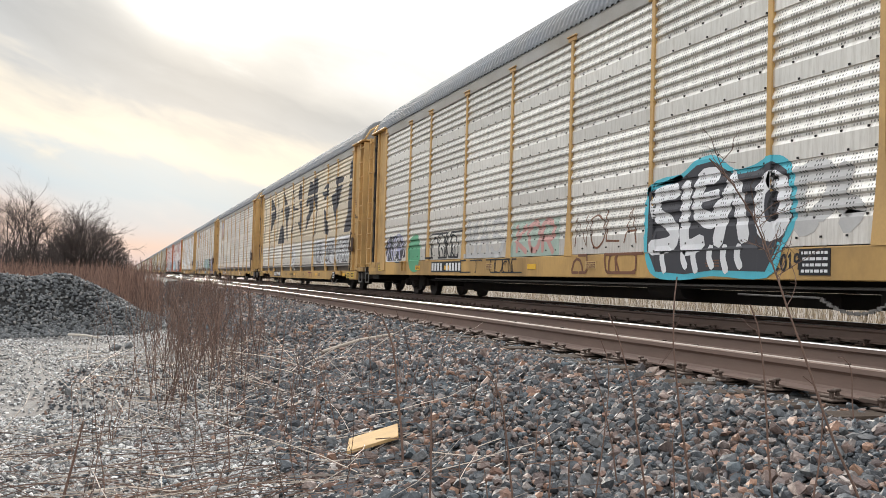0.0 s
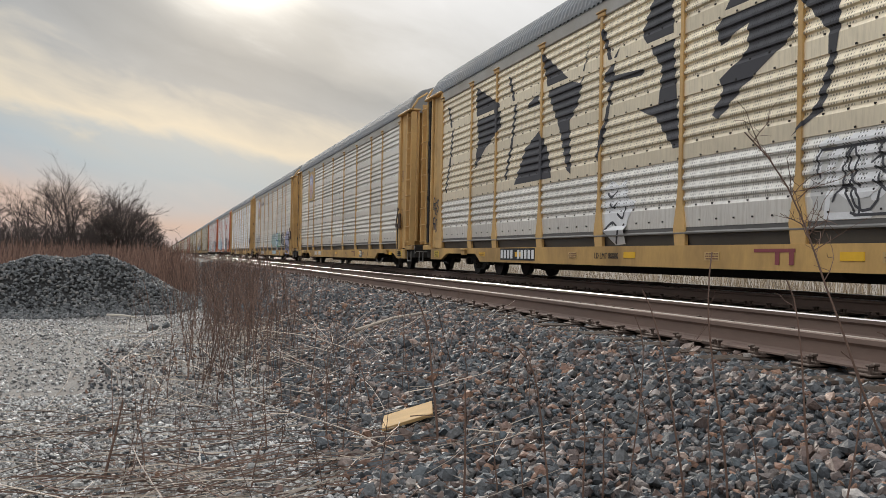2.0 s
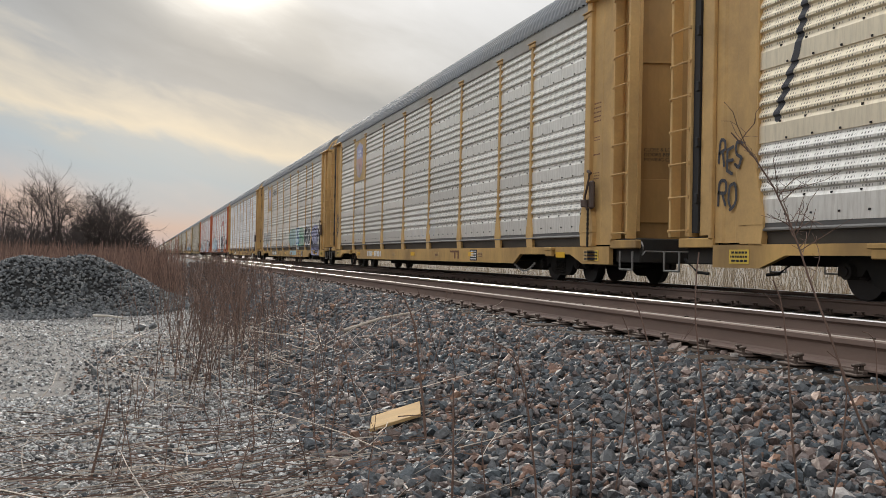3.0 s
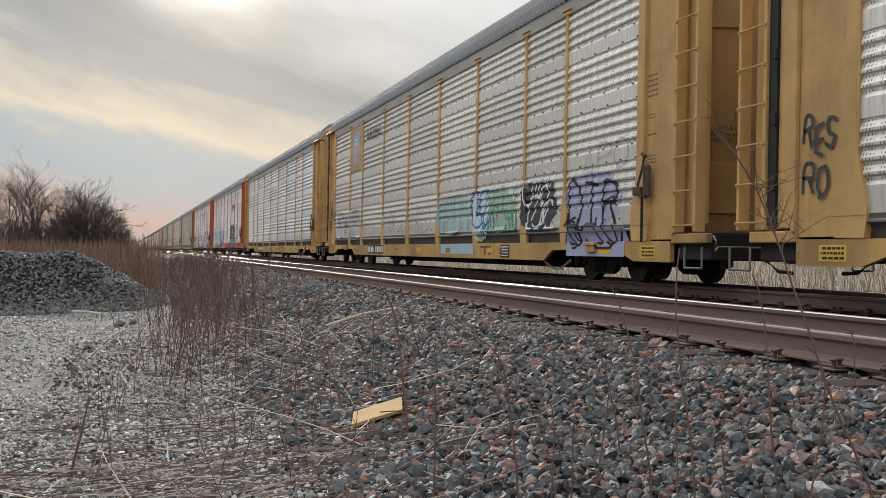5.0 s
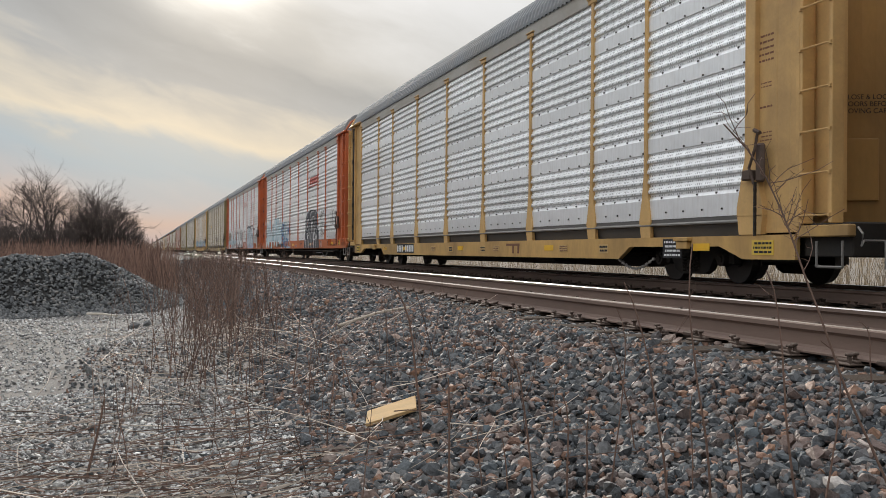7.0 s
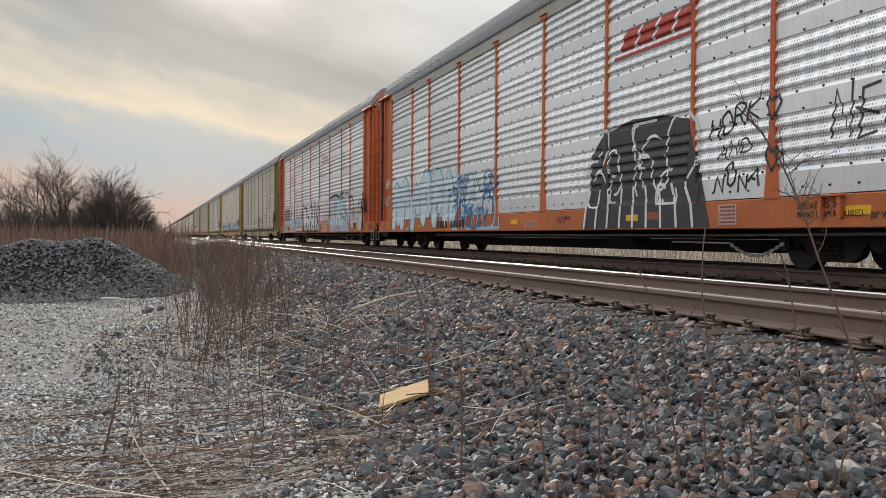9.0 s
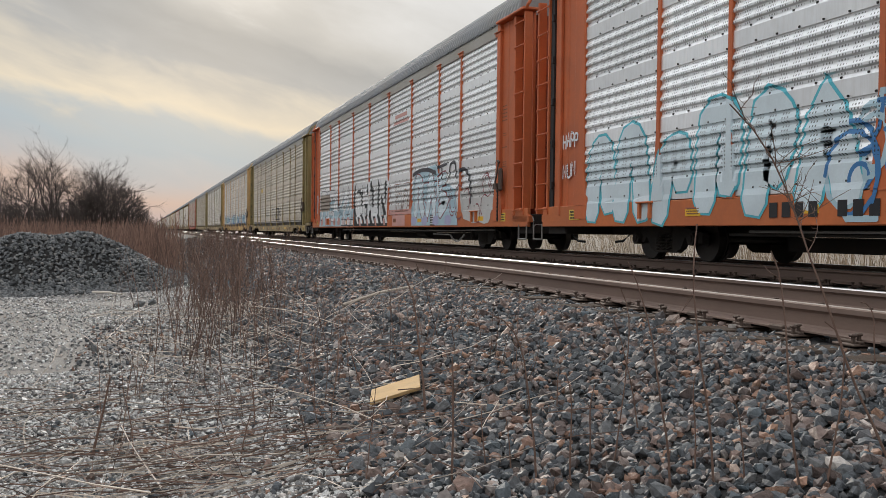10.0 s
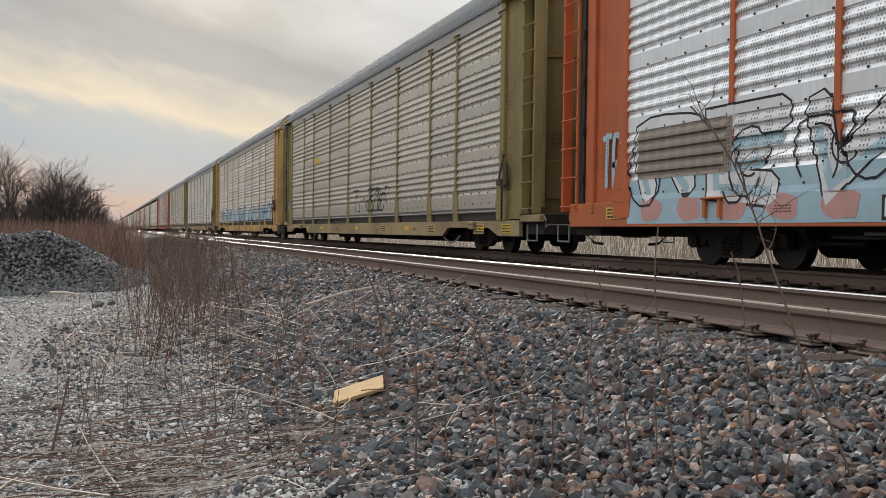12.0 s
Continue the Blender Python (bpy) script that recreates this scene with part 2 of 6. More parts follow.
BALLAST = [(0.0, (0.040, 0.043, 0.047)), (0.22, (0.080, 0.088, 0.096)), (0.42, (0.118, 0.118, 0.117)), (0.55, (0.072, 0.092, 0.105)), (0.66, (0.175, 0.125, 0.105)),
           (0.76, (0.100, 0.075, 0.068)), (0.84, (0.255, 0.225, 0.205)), (0.90, (0.205, 0.120, 0.088)), (0.965, (0.30, 0.175, 0.115)), (1.0, (0.46, 0.43, 0.40))]
M = {
    "zinc": panel_material("galvanised_sheet", (0.80, 0.775, 0.715), (0.42, 0.375, 0.30), 0.5),
    "zinc_clean": panel_material("clean_galvanised_sheet", (0.90, 0.92, 0.93), (0.60, 0.58, 0.54), 0.3),
    "zinc_buff": panel_material("buff_weathered_sheet", (0.84, 0.74, 0.56), (0.50, 0.42, 0.30), 0.45),
    "zinc_brown": panel_material("dull_weathered_sheet", (0.66, 0.61, 0.52), (0.34, 0.285, 0.21), 0.5),
    "tan": material("tan_car_paint", (0.64, 0.405, 0.16), 0.6, var=0.2, scale=1.5, grain=25, bump=0.04, dirt=(0.22, 0.14, 0.07), dirt_amount=0.5),
    "tan_sill": material("grimy_tan_sill", (0.60, 0.37, 0.13), 0.65, var=0.25, scale=0.9, grain=14, bump=0.05, dirt=(0.13, 0.085, 0.05), dirt_amount=0.85, stretch=(1, 1, 0.5)),
    "orange_sill": material("grimy_orange_sill", (0.58, 0.16, 0.05), 0.6, var=0.2, scale=0.9, grain=14, bump=0.05, dirt=(0.24, 0.09, 0.05), dirt_amount=0.6),
    "olive_sill": material("grimy_olive_sill", (0.42, 0.32, 0.17), 0.65, var=0.25, scale=0.9, grain=14, bump=0.05, dirt=(0.12, 0.09, 0.05), dirt_amount=0.85),
    "red_sill": material("grimy_red_sill", (0.42, 0.085, 0.035), 0.6, var=0.2, scale=0.9, grain=14, bump=0.05, dirt=(0.15, 0.06, 0.04), dirt_amount=0.7),
    # less bleached door paints, deepened further with the shade between the cars
    "tan_door": material("shade_deepened_tan_door", (0.46, 0.275, 0.095), 0.55, var=0.2, scale=1.2, grain=20, bump=0.04, dirt=(0.15, 0.09, 0.05), dirt_amount=0.6, stretch=(1, 1, 0.4)),
    "orange_door": material("shade_deepened_orange_door", (0.38, 0.075, 0.03), 0.55, var=0.2, scale=1.2, grain=20, bump=0.04, dirt=(0.16, 0.05, 0.03), dirt_amount=0.6, stretch=(1, 1, 0.4)),
    "olive_door": material("shade_deepened_olive_door", (0.22, 0.165, 0.06), 0.55, var=0.2, scale=1.2, grain=20, bump=0.04, dirt=(0.09, 0.065, 0.03), dirt_amount=0.6, stretch=(1, 1, 0.4)),
    "red_door": material("shade_deepened_red_door", (0.32, 0.06, 0.03), 0.55, var=0.2, scale=1.2, grain=20, bump=0.04, dirt=(0.12, 0.04, 0.03), dirt_amount=0.6, stretch=(1, 1, 0.4)),
    "orange": material("orange_car_paint", (0.57, 0.138, 0.045), 0.55, var=0.2, scale=1.5, grain=25, bump=0.04, dirt=(0.25, 0.09, 0.05), dirt_amount=0.5),
    "red": material("brick_red_car_paint", (0.42, 0.085, 0.035), 0.55, var=0.2, scale=1.5, grain=25, bump=0.04, dirt=(0.2, 0.06, 0.04), dirt_amount=0.5),
    "olive": material("olive_car_paint", (0.30, 0.235, 0.095), 0.65, var=0.25, scale=1.5, grain=25, bump=0.04, dirt=(0.13, 0.10, 0.05), dirt_amount=0.6),
    "skirt": material("dark_grey_skirt", (0.085, 0.08, 0.075), 0.45, var=0.3, scale=2, bump=0.03, dirt=(0.12, 0.11, 0.10), dirt_amount=0.5),
    "roof": material("galvanised_roof", (0.23, 0.245, 0.26), 0.8, specular=0.2, metal=0.0, var=0.15, scale=1.2, grain=20, bump=0.03, dirt=(0.3, 0.27, 0.22), dirt_amount=0.4),
    "eave": material("dull_zinc_eave_strip", (0.40, 0.39, 0.36), 0.55, metal=0.1, var=0.2, scale=1.2, grain=20, bump=0.03, dirt=(0.26, 0.21, 0.14), dirt_amount=0.5),
    "grime": material("underframe_grime", (0.028, 0.026, 0.024), 0.85, var=0.4, scale=5, grain=40, bump=0.1, dirt=(0.06, 0.045, 0.03), dirt_amount=0.5),
    "steel": material("worn_wheel_steel", (0.05, 0.045, 0.042), 0.5, metal=0.6, var=0.3, scale=5, grain=40, bump=0.05),
    "black": material("black_paint", (0.02, 0.02, 0.021), 0.6, var=0.3, bump=0.05),
    "bolt": material("dark_bolt", (0.035, 0.032, 0.03), 0.6, metal=0.4, var=0.3, bump=0.0),
    "galv_bar": material("galvanised_bar", (0.24, 0.23, 0.215), 0.45, metal=0.6, var=0.2, bump=0.03),
    "yellow": material("yellow_reflector", (0.80, 0.46, 0.03), 0.4, var=0.12, bump=0.02),
    "white": material("white_stencil", (0.78, 0.77, 0.74), 0.7, var=0.15, bump=0.02),
    "rail_side": material("rusty_rail", (0.195, 0.135, 0.108), 0.75, var=0.25, scale=4, grain=50, bump=0.1, dirt=(0.11, 0.085, 0.075), dirt_amount=0.5, stretch=(1, 0.15, 1)),
    "rail_top": material("polished_rail_head", (0.62, 0.60, 0.58), 0.28, metal=0.95, var=0.08, scale=3, grain=30, bump=0.02, stretch=(1, 0.05, 1)),
    "rail_dull": material("dull_rail_head", (0.36, 0.31, 0.27), 0.5, metal=0.5, var=0.15, scale=3, grain=40, bump=0.03, stretch=(1, 0.08, 1)),
    "spike": material("rusty_spike", (0.105, 0.075, 0.060), 0.8, metal=0.2, var=0.35, scale=9, bump=0.15),
    "tie": material("weathered_sleeper_timber", (0.060, 0.044, 0.034), 0.95, specular=0.1, var=0.4, scale=4, grain=50, bump=0.5, stretch=(0.3, 3, 3), dirt=(0.05, 0.04, 0.035), dirt_amount=0.6),
    "ground": material("fine_grit_ground", (0.205, 0.195, 0.183), 0.95, var=0.6, scale=5, grain=45, bump=0.9, specular=0.15, dirt=(0.135, 0.115, 0.10), dirt_amount=0.6),
    "ballast": stone_material("crushed_ballast_stone", BALLAST),
    "ballast_single": stone_material("single_ballast_stone", BALLAST, single=True),
    "grit": stone_material("pale_limestone_grit", [(0.0, (0.10, 0.10, 0.10)), (0.25, (0.20, 0.196, 0.19)), (0.55, (0.44, 0.435, 0.42)), (0.85, (0.64, 0.63, 0.61)), (0.93, (0.33, 0.26, 0.21)), (1.0, (0.80, 0.79, 0.77))]),
    "pile": stone_material("grey_heap_stone", [(0.0, (0.060, 0.064, 0.068)), (0.5, (0.125, 0.129, 0.131)), (0.85, (0.163, 0.167, 0.163)), (1.0, (0.223, 0.208, 0.193))]),
    "stalk": material("dry_weed_stalk", (0.145, 0.092, 0.070), 0.85, var=0.35, scale=3, grain=60, bump=0.2, island=0.5),
    "straw": material("fallen_straw_stalk", (0.50, 0.43, 0.36), 0.85, var=0.3, scale=3, grain=60, bump=0.2, island=0.6),
    "redgrass": material("rusty_dry_grass", (0.20, 0.122, 0.092), 0.9, var=0.3, scale=0.6, grain=20, bump=0.0, island=0.5),
    "palegrass": material("pale_straw_grass", (0.34, 0.275, 0.195), 0.9, var=0.3, scale=0.5, grain=20, bump=0.0, island=0.5),
    "bark": material("bare_grey_bark", (0.075, 0.058, 0.052), 0.9, var=0.3, scale=3, grain=40, bump=0.3, island=0.2),
    "plank": material("fresh_cut_pine", (0.60, 0.40, 0.19), 0.7, var=0.2, scale=3, grain=30, bump=0.1, stretch=(1, 10, 10), dirt=(0.40, 0.25, 0.12), dirt_amount=0.4),
    "pale_wood": material("peeled_pale_wood", (0.55, 0.50, 0.43), 0.8, var=0.2, scale=5, bump=0.1),
    "field": material("bare_pale_field", (0.25, 0.22, 0.185), 0.95, var=0.3, scale=0.05, grain=1.5, bump=0.2),
}


# ------------------------------------------------------------------ mesh helpers
def part(name, bm, mat, parent=None, label="", smooth=False):
    """Links a bmesh as one mesh object under a thing."""
    me = bpy.data.meshes.new(name)
    bm.to_mesh(me)
    bm.free()
    for mm in (mat if isinstance(mat, (list, tuple)) else [mat]):
        me.materials.append(mm)
    if smooth:
        me.shade_smooth()
    ob = new(name, me)
    ob.parent = parent
    if label:
        tagged(ob, label)
    return ob


def raw_part(name, verts, faces, mat, parent=None, label=""):
    me = bpy.data.meshes.new(name)
    me.from_pydata(verts, [], faces)
    for mm in (mat if isinstance(mat, (list, tuple)) else [mat]):
        me.materials.append(mm)
    ob = new(name, me)
    ob.parent = parent
    if label:
        tagged(ob, label)
    return ob


def again(ob, parent, m=None, name=None):
    """One more object on the same mesh."""
    o = new(name or ob.name.split(".")[0], ob.data)
    o.parent = parent
    if m is not None:
        o.matrix_basis = m
    if "label" in ob:
        o["label"] = ob["label"]
    return o


def box(bm, x0, x1, y0, y1, z0, z1, mi=0, bevel=0.0):
    vs = [bm.verts.new(p) for p in ((x0, y0, z0), (x1, y0, z0), (x1, y1, z0), (x0, y1, z0), (x0, y0, z1), (x1, y0, z1), (x1, y1, z1), (x0, y1, z1))]
    fs = [bm.faces.new([vs[i] for i in q]) for q in ((3, 2, 1, 0), (4, 5, 6, 7), (0, 1, 5, 4), (1, 2, 6, 5), (2, 3, 7, 6), (3, 0, 4, 7))]
    for f in fs:
        f.material_index = mi
    if bevel:
        es = list({e for f in fs for e in f.edges})
        bmesh.ops.bevel(bm, geom=es, offset=bevel, segments=1, affect="EDGES")
    return vs


def prism(bm, outline, axis, a, b, mi=0):
    """A closed outline drawn in the two other axes, extruded along one axis from a to b."""
    def at(p, q):
        u, v = p
        return {"x": (q, u, v), "y": (u, q, v), "z": (u, v, q)}[axis]
    A = [bm.verts.new(at(p, a)) for p in outline]
    B = [bm.verts.new(at(p, b)) for p in outline]
    n = len(outline)
    fs = [bm.faces.new(A), bm.faces.new(B[::-1])]
    fs += [bm.faces.new((A[i], B[i], B[(i + 1) % n], A[(i + 1) % n])[::-1]) for i in range(n)]
    for f in fs:
        f.material_index = mi
    bmesh.ops.recalc_face_normals(bm, faces=fs)
    return fs


def rod(bm, pts, r, sides=6, mi=0, r_end=None):
    """A round bar through the points, tapering to r_end."""
    pts = [Vector(p) for p in pts]
    rings = []
    for i, p in enumerate(pts):
        d = (pts[min(i + 1, len(pts) - 1)] - pts[max(i - 1, 0)]).normalized()
        a = d.orthogonal().normalized()
        b = d.cross(a)
        rr = r if r_end is None else r + (r_end - r) * i / (len(pts) - 1)
        rings.append([bm.verts.new(p + (a * math.cos(2 * math.pi * k / sides) + b * math.sin(2 * math.pi * k / sides)) * rr) for k in range(sides)])
    for A, B in zip(rings, rings[1:]):
        best = min(range(sides), key=lambda s: (A[0].co - B[s].co).length)
        for k in range(sides):
            f = bm.faces.new((A[k], A[(k + 1) % sides], B[(k + 1 + best) % sides], B[(k + best) % sides]))
            f.material_index = mi
    for ring in (rings[0][::-1], rings[-1]):
        bm.faces.new(ring).material_index = mi


def disc_x(bm, x0, x1, y, z, r, sides=20, mi=0):
    """A round plate standing across the x axis."""
    prism(bm, [(y + r * math.cos(2 * math.pi * k / sides), z + r * math.sin(2 * math.pi * k / sides)) for k in range(sides)], "x", x0, x1, mi)


def empty(name, label, category, group="", kind="", at=(0, 0, 0)):
    ob = new(name)
    ob.location = at
    return tagged(ob, label, category, group, kind)


# ------------------------------------------------------------------ the ground
def smooth_step(a, b, v):
    v = np.clip((v - a) / (b - a), 0, 1)
    return v * v * (3 - 2 * v)


def ground_z(x, y):
    """Height of the ground: gravel path, ballast shoulder, two tracks, ditch and field beyond."""
    x, y = np.asarray(x, float), np.asarray(y, float)
    z = np.interp(x, [-300, -9, -1.0, 0.3, 1.3, 2.4, 3.3, 3.8, 11.6, 13.2, 16, 20, 30, 400], [-0.75, -0.78, -0.80, -0.74, -0.60, -0.41, -0.275, -0.235, -0.235, -0.65, -0.35, 0.25, 0.42, 0.45])
    near = (1 - smooth_step(60, 160, np.abs(y))) * (1 - smooth_step(3.2, 3.8, x)) * (1 - smooth_step(25, 60, np.abs(x)))
    z = z + near * (0.035 * np.sin(1.1 * x + 0.7 * y) + 0.03 * np.sin(0.6 * y - 1.7 * x + 1.3) + 0.012 * np.sin(3.1 * x + 2.3 * y))
    return z


def build_ground():
    xs = np.concatenate([[-2500, -600, -200, -90, -45, -25], np.arange(-16, -4, 1.0), np.arange(-4, 4, 0.25), np.arange(4, 19, 0.5), [22, 30, 45, 80, 160, 400, 1200, 2500]])
    ys = np.concatenate([[-600, -150, -50, -20, -8], np.arange(-3, 16, 0.25), np.arange(16, 60, 1.0), [65, 72, 80, 95, 120, 160, 220, 320, 500, 900, 1600, 2600, 4200]])
    X, Y = np.meshgrid(xs, ys)
    Z = ground_z(X, Y)
    nx = len(xs)
    verts = np.stack([X, Y, Z], -1).reshape(-1, 3).tolist()
    faces, mi = [], []
    for j in range(len(ys) - 1):
        for i in range(nx - 1):
            a = j * nx + i
            faces.append((a, a + 1, a + nx + 1, a + nx))
            xm = (xs[i] + xs[i + 1]) / 2
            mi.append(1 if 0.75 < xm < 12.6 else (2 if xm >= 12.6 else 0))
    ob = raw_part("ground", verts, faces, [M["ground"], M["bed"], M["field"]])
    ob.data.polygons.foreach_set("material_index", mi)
    ob.data.shade_smooth()
    return tagged(ob, "pale grey grit path beside a railway ballast bed", "ground", kind="structure")


# near-black bed: the shade in the gaps between stones is put into its colour
M["bed"] = material("stone_gap_shade_bed", (0.022, 0.021, 0.020), 0.95, var=0.5, scale=9, grain=45, bump=1.0)
build_ground()


def rocks_mesh(name, places, sizes, mat, seed, squash=0.7):
    """Many angular stones in one mesh: each a jittered twenty-faced lump, turned at random."""
    rng = np.random.default_rng(seed)
    g = (1 + 5 ** 0.5) / 2
    V = np.array([(-1, g, 0), (1, g, 0), (-1, -g, 0), (1, -g, 0), (0, -1, g), (0, 1, g), (0, -1, -g), (0, 1, -g), (g, 0, -1), (g, 0, 1), (-g, 0, -1), (-g, 0, 1)], float)
    V /= np.linalg.norm(V[0])
    F = np.array([(0, 11, 5), (0, 5, 1), (0, 1, 7), (0, 7, 10), (0, 10, 11), (1, 5, 9), (5, 11, 4), (11, 10, 2), (10, 7, 6), (7, 1, 8), (3, 9, 4), (3, 4, 2), (3, 2, 6),
                  (3, 6, 8), (3, 8, 9), (4, 9, 5), (2, 4, 11), (6, 2, 10), (8, 6, 7), (9, 8, 1)])
    n = len(places)
    P = np.repeat(V[None], n, 0) * rng.uniform(0.72, 1.3, (n, 12, 1))
    P *= np.stack([rng.uniform(0.8, 1.35, n), rng.uniform(0.65, 1.05, n), rng.uniform(squash - 0.2, squash + 0.2, n)], -1)[:, None]
    # blunt a few sides, so that faces become flat and edges sharp
    for _ in range(7):
        d = rng.normal(size=(n, 1, 3))
        d /= np.linalg.norm(d, axis=2, keepdims=True)
        h = np.sum(P * d, 2, keepdims=True)
        P -= np.maximum(h - rng.uniform(0.34, 0.66, (n, 1, 1)), 0) * d
    a, b, c = rng.uniform(0, 2 * np.pi, n), rng.normal(0, 0.5, n), rng.normal(0, 0.5, n)
    ca, sa, cb, sb, cc, sc = np.cos(a), np.sin(a), np.cos(b), np.sin(b), np.cos(c), np.sin(c)
    R = np.stack([np.stack([ca * cb, ca * sb * sc - sa * cc, ca * sb * cc + sa * sc], -1), np.stack([sa * cb, sa * sb * sc + ca * cc, sa * sb * cc - ca * sc], -1),
                  np.stack([-sb, cb * sc, cb * cc], -1)], 1)
    P = np.einsum("nij,nkj->nki", R, P) * np.asarray(sizes)[:, None, None] / 2 + np.asarray(places)[:, None]
    faces = (F[None] + (np.arange(n) * 12)[:, None, None]).reshape(-1, 3)
    me = bpy.data.meshes.new(name)
    me.vertices.add(n * 12)
    me.vertices.foreach_set("co", P.reshape(-1))
    m = len(faces)
    me.loops.add(m * 3)
    me.loops.foreach_set("vertex_index", faces.reshape(-1).astype(np.int32))
    me.polygons.add(m)
    me.polygons.foreach_set("loop_start", (np.arange(m) * 3).astype(np.int32))
    me.polygons.foreach_set("loop_total", np.full(m, 3, np.int32))
    me.update(calc_edges=True)
    me.shade_flat()
    me.materials.append(mat)
    return me


def scatter(rng, n, x0, x1, y0, y1, lo, hi, sink=0.25, power=1.0):
    x = rng.uniform(x0, x1, n)
    y = y0 + (y1 - y0) * rng.uniform(0, 1, n) ** power
    s = rng.uniform(lo, hi, n) * (1 + 0.5 * (rng.uniform(0, 1, n) > 0.93))
    z = ground_z(x, y) + s * (0.5 - sink) * rng.uniform(0.3, 1.3, n)
    return np.stack([x, y, z], -1), s


def build_stones():
    rng = np.random.default_rng(5)
    # ballast shoulder: dense near by, coarser further on
    P1, S1 = scatter(rng, 31000, 0.9, 4.0, 1.6, 12, 0.028, 0.086)
    P1[:, 2] -= 0.03 * (P1[:, 0] > 3.6)
    P2, S2 = scatter(rng, 15000, 0.9, 4.0, 12, 30, 0.055, 0.10)
    P3, S3 = scatter(rng, 4000, 1.0, 4.0, 30, 70, 0.09, 0.16)
    P4, S4 = scatter(rng, 2200, -0.6, 1.0, 1.8, 12, 0.025, 0.06)
    for P in (P1, P4):                          # pressed flat under the board
        P[:, 2] -= 0.04 * ((P[:, 0] > 1.22) & (P[:, 0] < 1.68) & (P[:, 1] > 5.30) & (P[:, 1] < 5.66))
    P5, S5 = scatter(rng, 6500, 0.7, 3.8, -3.5, 1.7, 0.045, 0.10)
    # the stretch beside the path's end: single stones, on a few shared meshes
    P6, S6 = scatter(rng, 5200, 2.85, 4.06, 2.5, 34, 0.04, 0.085, sink=0.3, power=1.4)   # heaped against the sleepers
    P6[:, 2] = np.minimum(P6[:, 2] + 0.02, np.where(P6[:, 0] < 3.5, -0.20, -0.245))
    bank = empty("ballast_shoulder", "sloping shoulder of grey and rust-red crushed ballast", "ballast", kind="structure")
    single = np.nonzero((P1[:, 0] > 1.35) & (P1[:, 0] < 2.6) & (P1[:, 1] > 2.5) & (P1[:, 1] < 3.7))[0][:300]
    lumps = [rocks_mesh("stone", [(0, 0, 0)], [1.0], M["ballast_single"], 200 + i) for i in range(24)]
    for i, j in enumerate(single):
        o = put("stone", lumps[i % 24], bank, pose(*P1[j], rng.uniform(-30, 30), rng.uniform(-30, 30), rng.uniform(0, 360)) @ Matrix.Scale(S1[j], 4))
    keep = np.ones(len(P1), bool)
    keep[single] = False
    P, S = np.concatenate([P1[keep], P2, P3, P4, P5, P6]), np.concatenate([S1[keep], S2, S3, S4, S5, S6])
    ob = new("loose_ballast", rocks_mesh("loose_ballast", P, S, M["ballast"], 11))
    ob.parent = bank
    tagged(ob, kind="stuff")
    # between and under the tracks
    P, S = scatter(rng, 10000, 4.0, 12.0, -3, 40, 0.05, 0.09, sink=0.45)
    P[:, 2] = np.minimum(P[:, 2], -0.215)
    ob = new("track_ballast", rocks_mesh("track_ballast", P, S, M["ballast"], 12))
    tagged(ob, "crushed grey ballast filling the space between the sleepers", "ballast", kind="stuff")
    # pale grit of the path
    P1, S1 = scatter(rng, 44000, -2.4, 1.4, 2.8, 8.5, 0.012, 0.046, sink=0.26)
    P2, S2 = scatter(rng, 22000, -5.5, 1.2, 8.5, 21, 0.02, 0.055, sink=0.34)
    P3, S3 = scatter(rng, 5000, -3.5, 1.2, -3.5, 2.9, 0.025, 0.06, sink=0.3)
    ob = new("path_grit", rocks_mesh("path_grit", np.concatenate([P1, P2, P3]), np.concatenate([S1, S2, S3]), M["grit"], 13, squash=0.5))
    tagged(ob, "loose pale limestone chips lying on the path", "gravel", kind="stuff")


def heap_z(x, y):
    """The gravel heap: a broad mound with a long tail towards the track."""
    a = np.exp(-(np.abs((x + 1.95) / 2.05) ** 3.2 + ((y - 21.4) / 1.45) ** 2))
    b = 0.42 * np.exp(-(((x + 0.25) / 0.8) ** 2 + ((y - 20.6) / 1.3) ** 2) ** 1.2)
    c = 0.62 * np.exp(-(((x + 4.6) / 1.7) ** 2 + ((y - 21.8) / 1.5) ** 2))
    return 1.10 * np.maximum(np.maximum(a, b), c) + 0.035 * np.sin(5 * x + 3 * y) * a


def build_heap():
    thing = empty("gravel_heap", "heap of grey crushed stone dumped beside the path", "gravel heap")
    xs, ys = np.arange(-8, 1.6, 0.2), np.arange(17.6, 25.4, 0.2)
    X, Y = np.meshgrid(xs, ys)
    Z = ground_z(X, Y) + heap_z(X, Y) - 0.03
    nx = len(xs)
    faces = [(j * nx + i, j * nx + i + 1, (j + 1) * nx + i + 1, (j + 1) * nx + i) for j in range(len(ys) - 1) for i in range(nx - 1)]
    # mound in the same near-black, as painted shade between the heap's stones
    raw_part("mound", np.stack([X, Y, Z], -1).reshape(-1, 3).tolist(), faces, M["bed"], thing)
    rng = np.random.default_rng(8)
    x, y = rng.uniform(-7.6, 1.2, 16000), rng.uniform(18.0, 23.4, 16000)
    h = heap_z(x, y)
    ok = h > 0.012
    x, y, h = x[ok], y[ok], h[ok]
    s = rng.uniform(0.05, 0.12, len(x))
    P = np.stack([x, y, ground_z(x, y) + h + s * 0.1], -1)
    ob = new("loose_stone", rocks_mesh("loose_stone", P, s, M["pile"], 21))
    ob.parent = thing
    tagged(ob, kind="stuff")


# ------------------------------------------------------------------ the tracks
TIE_GAP = 0.52
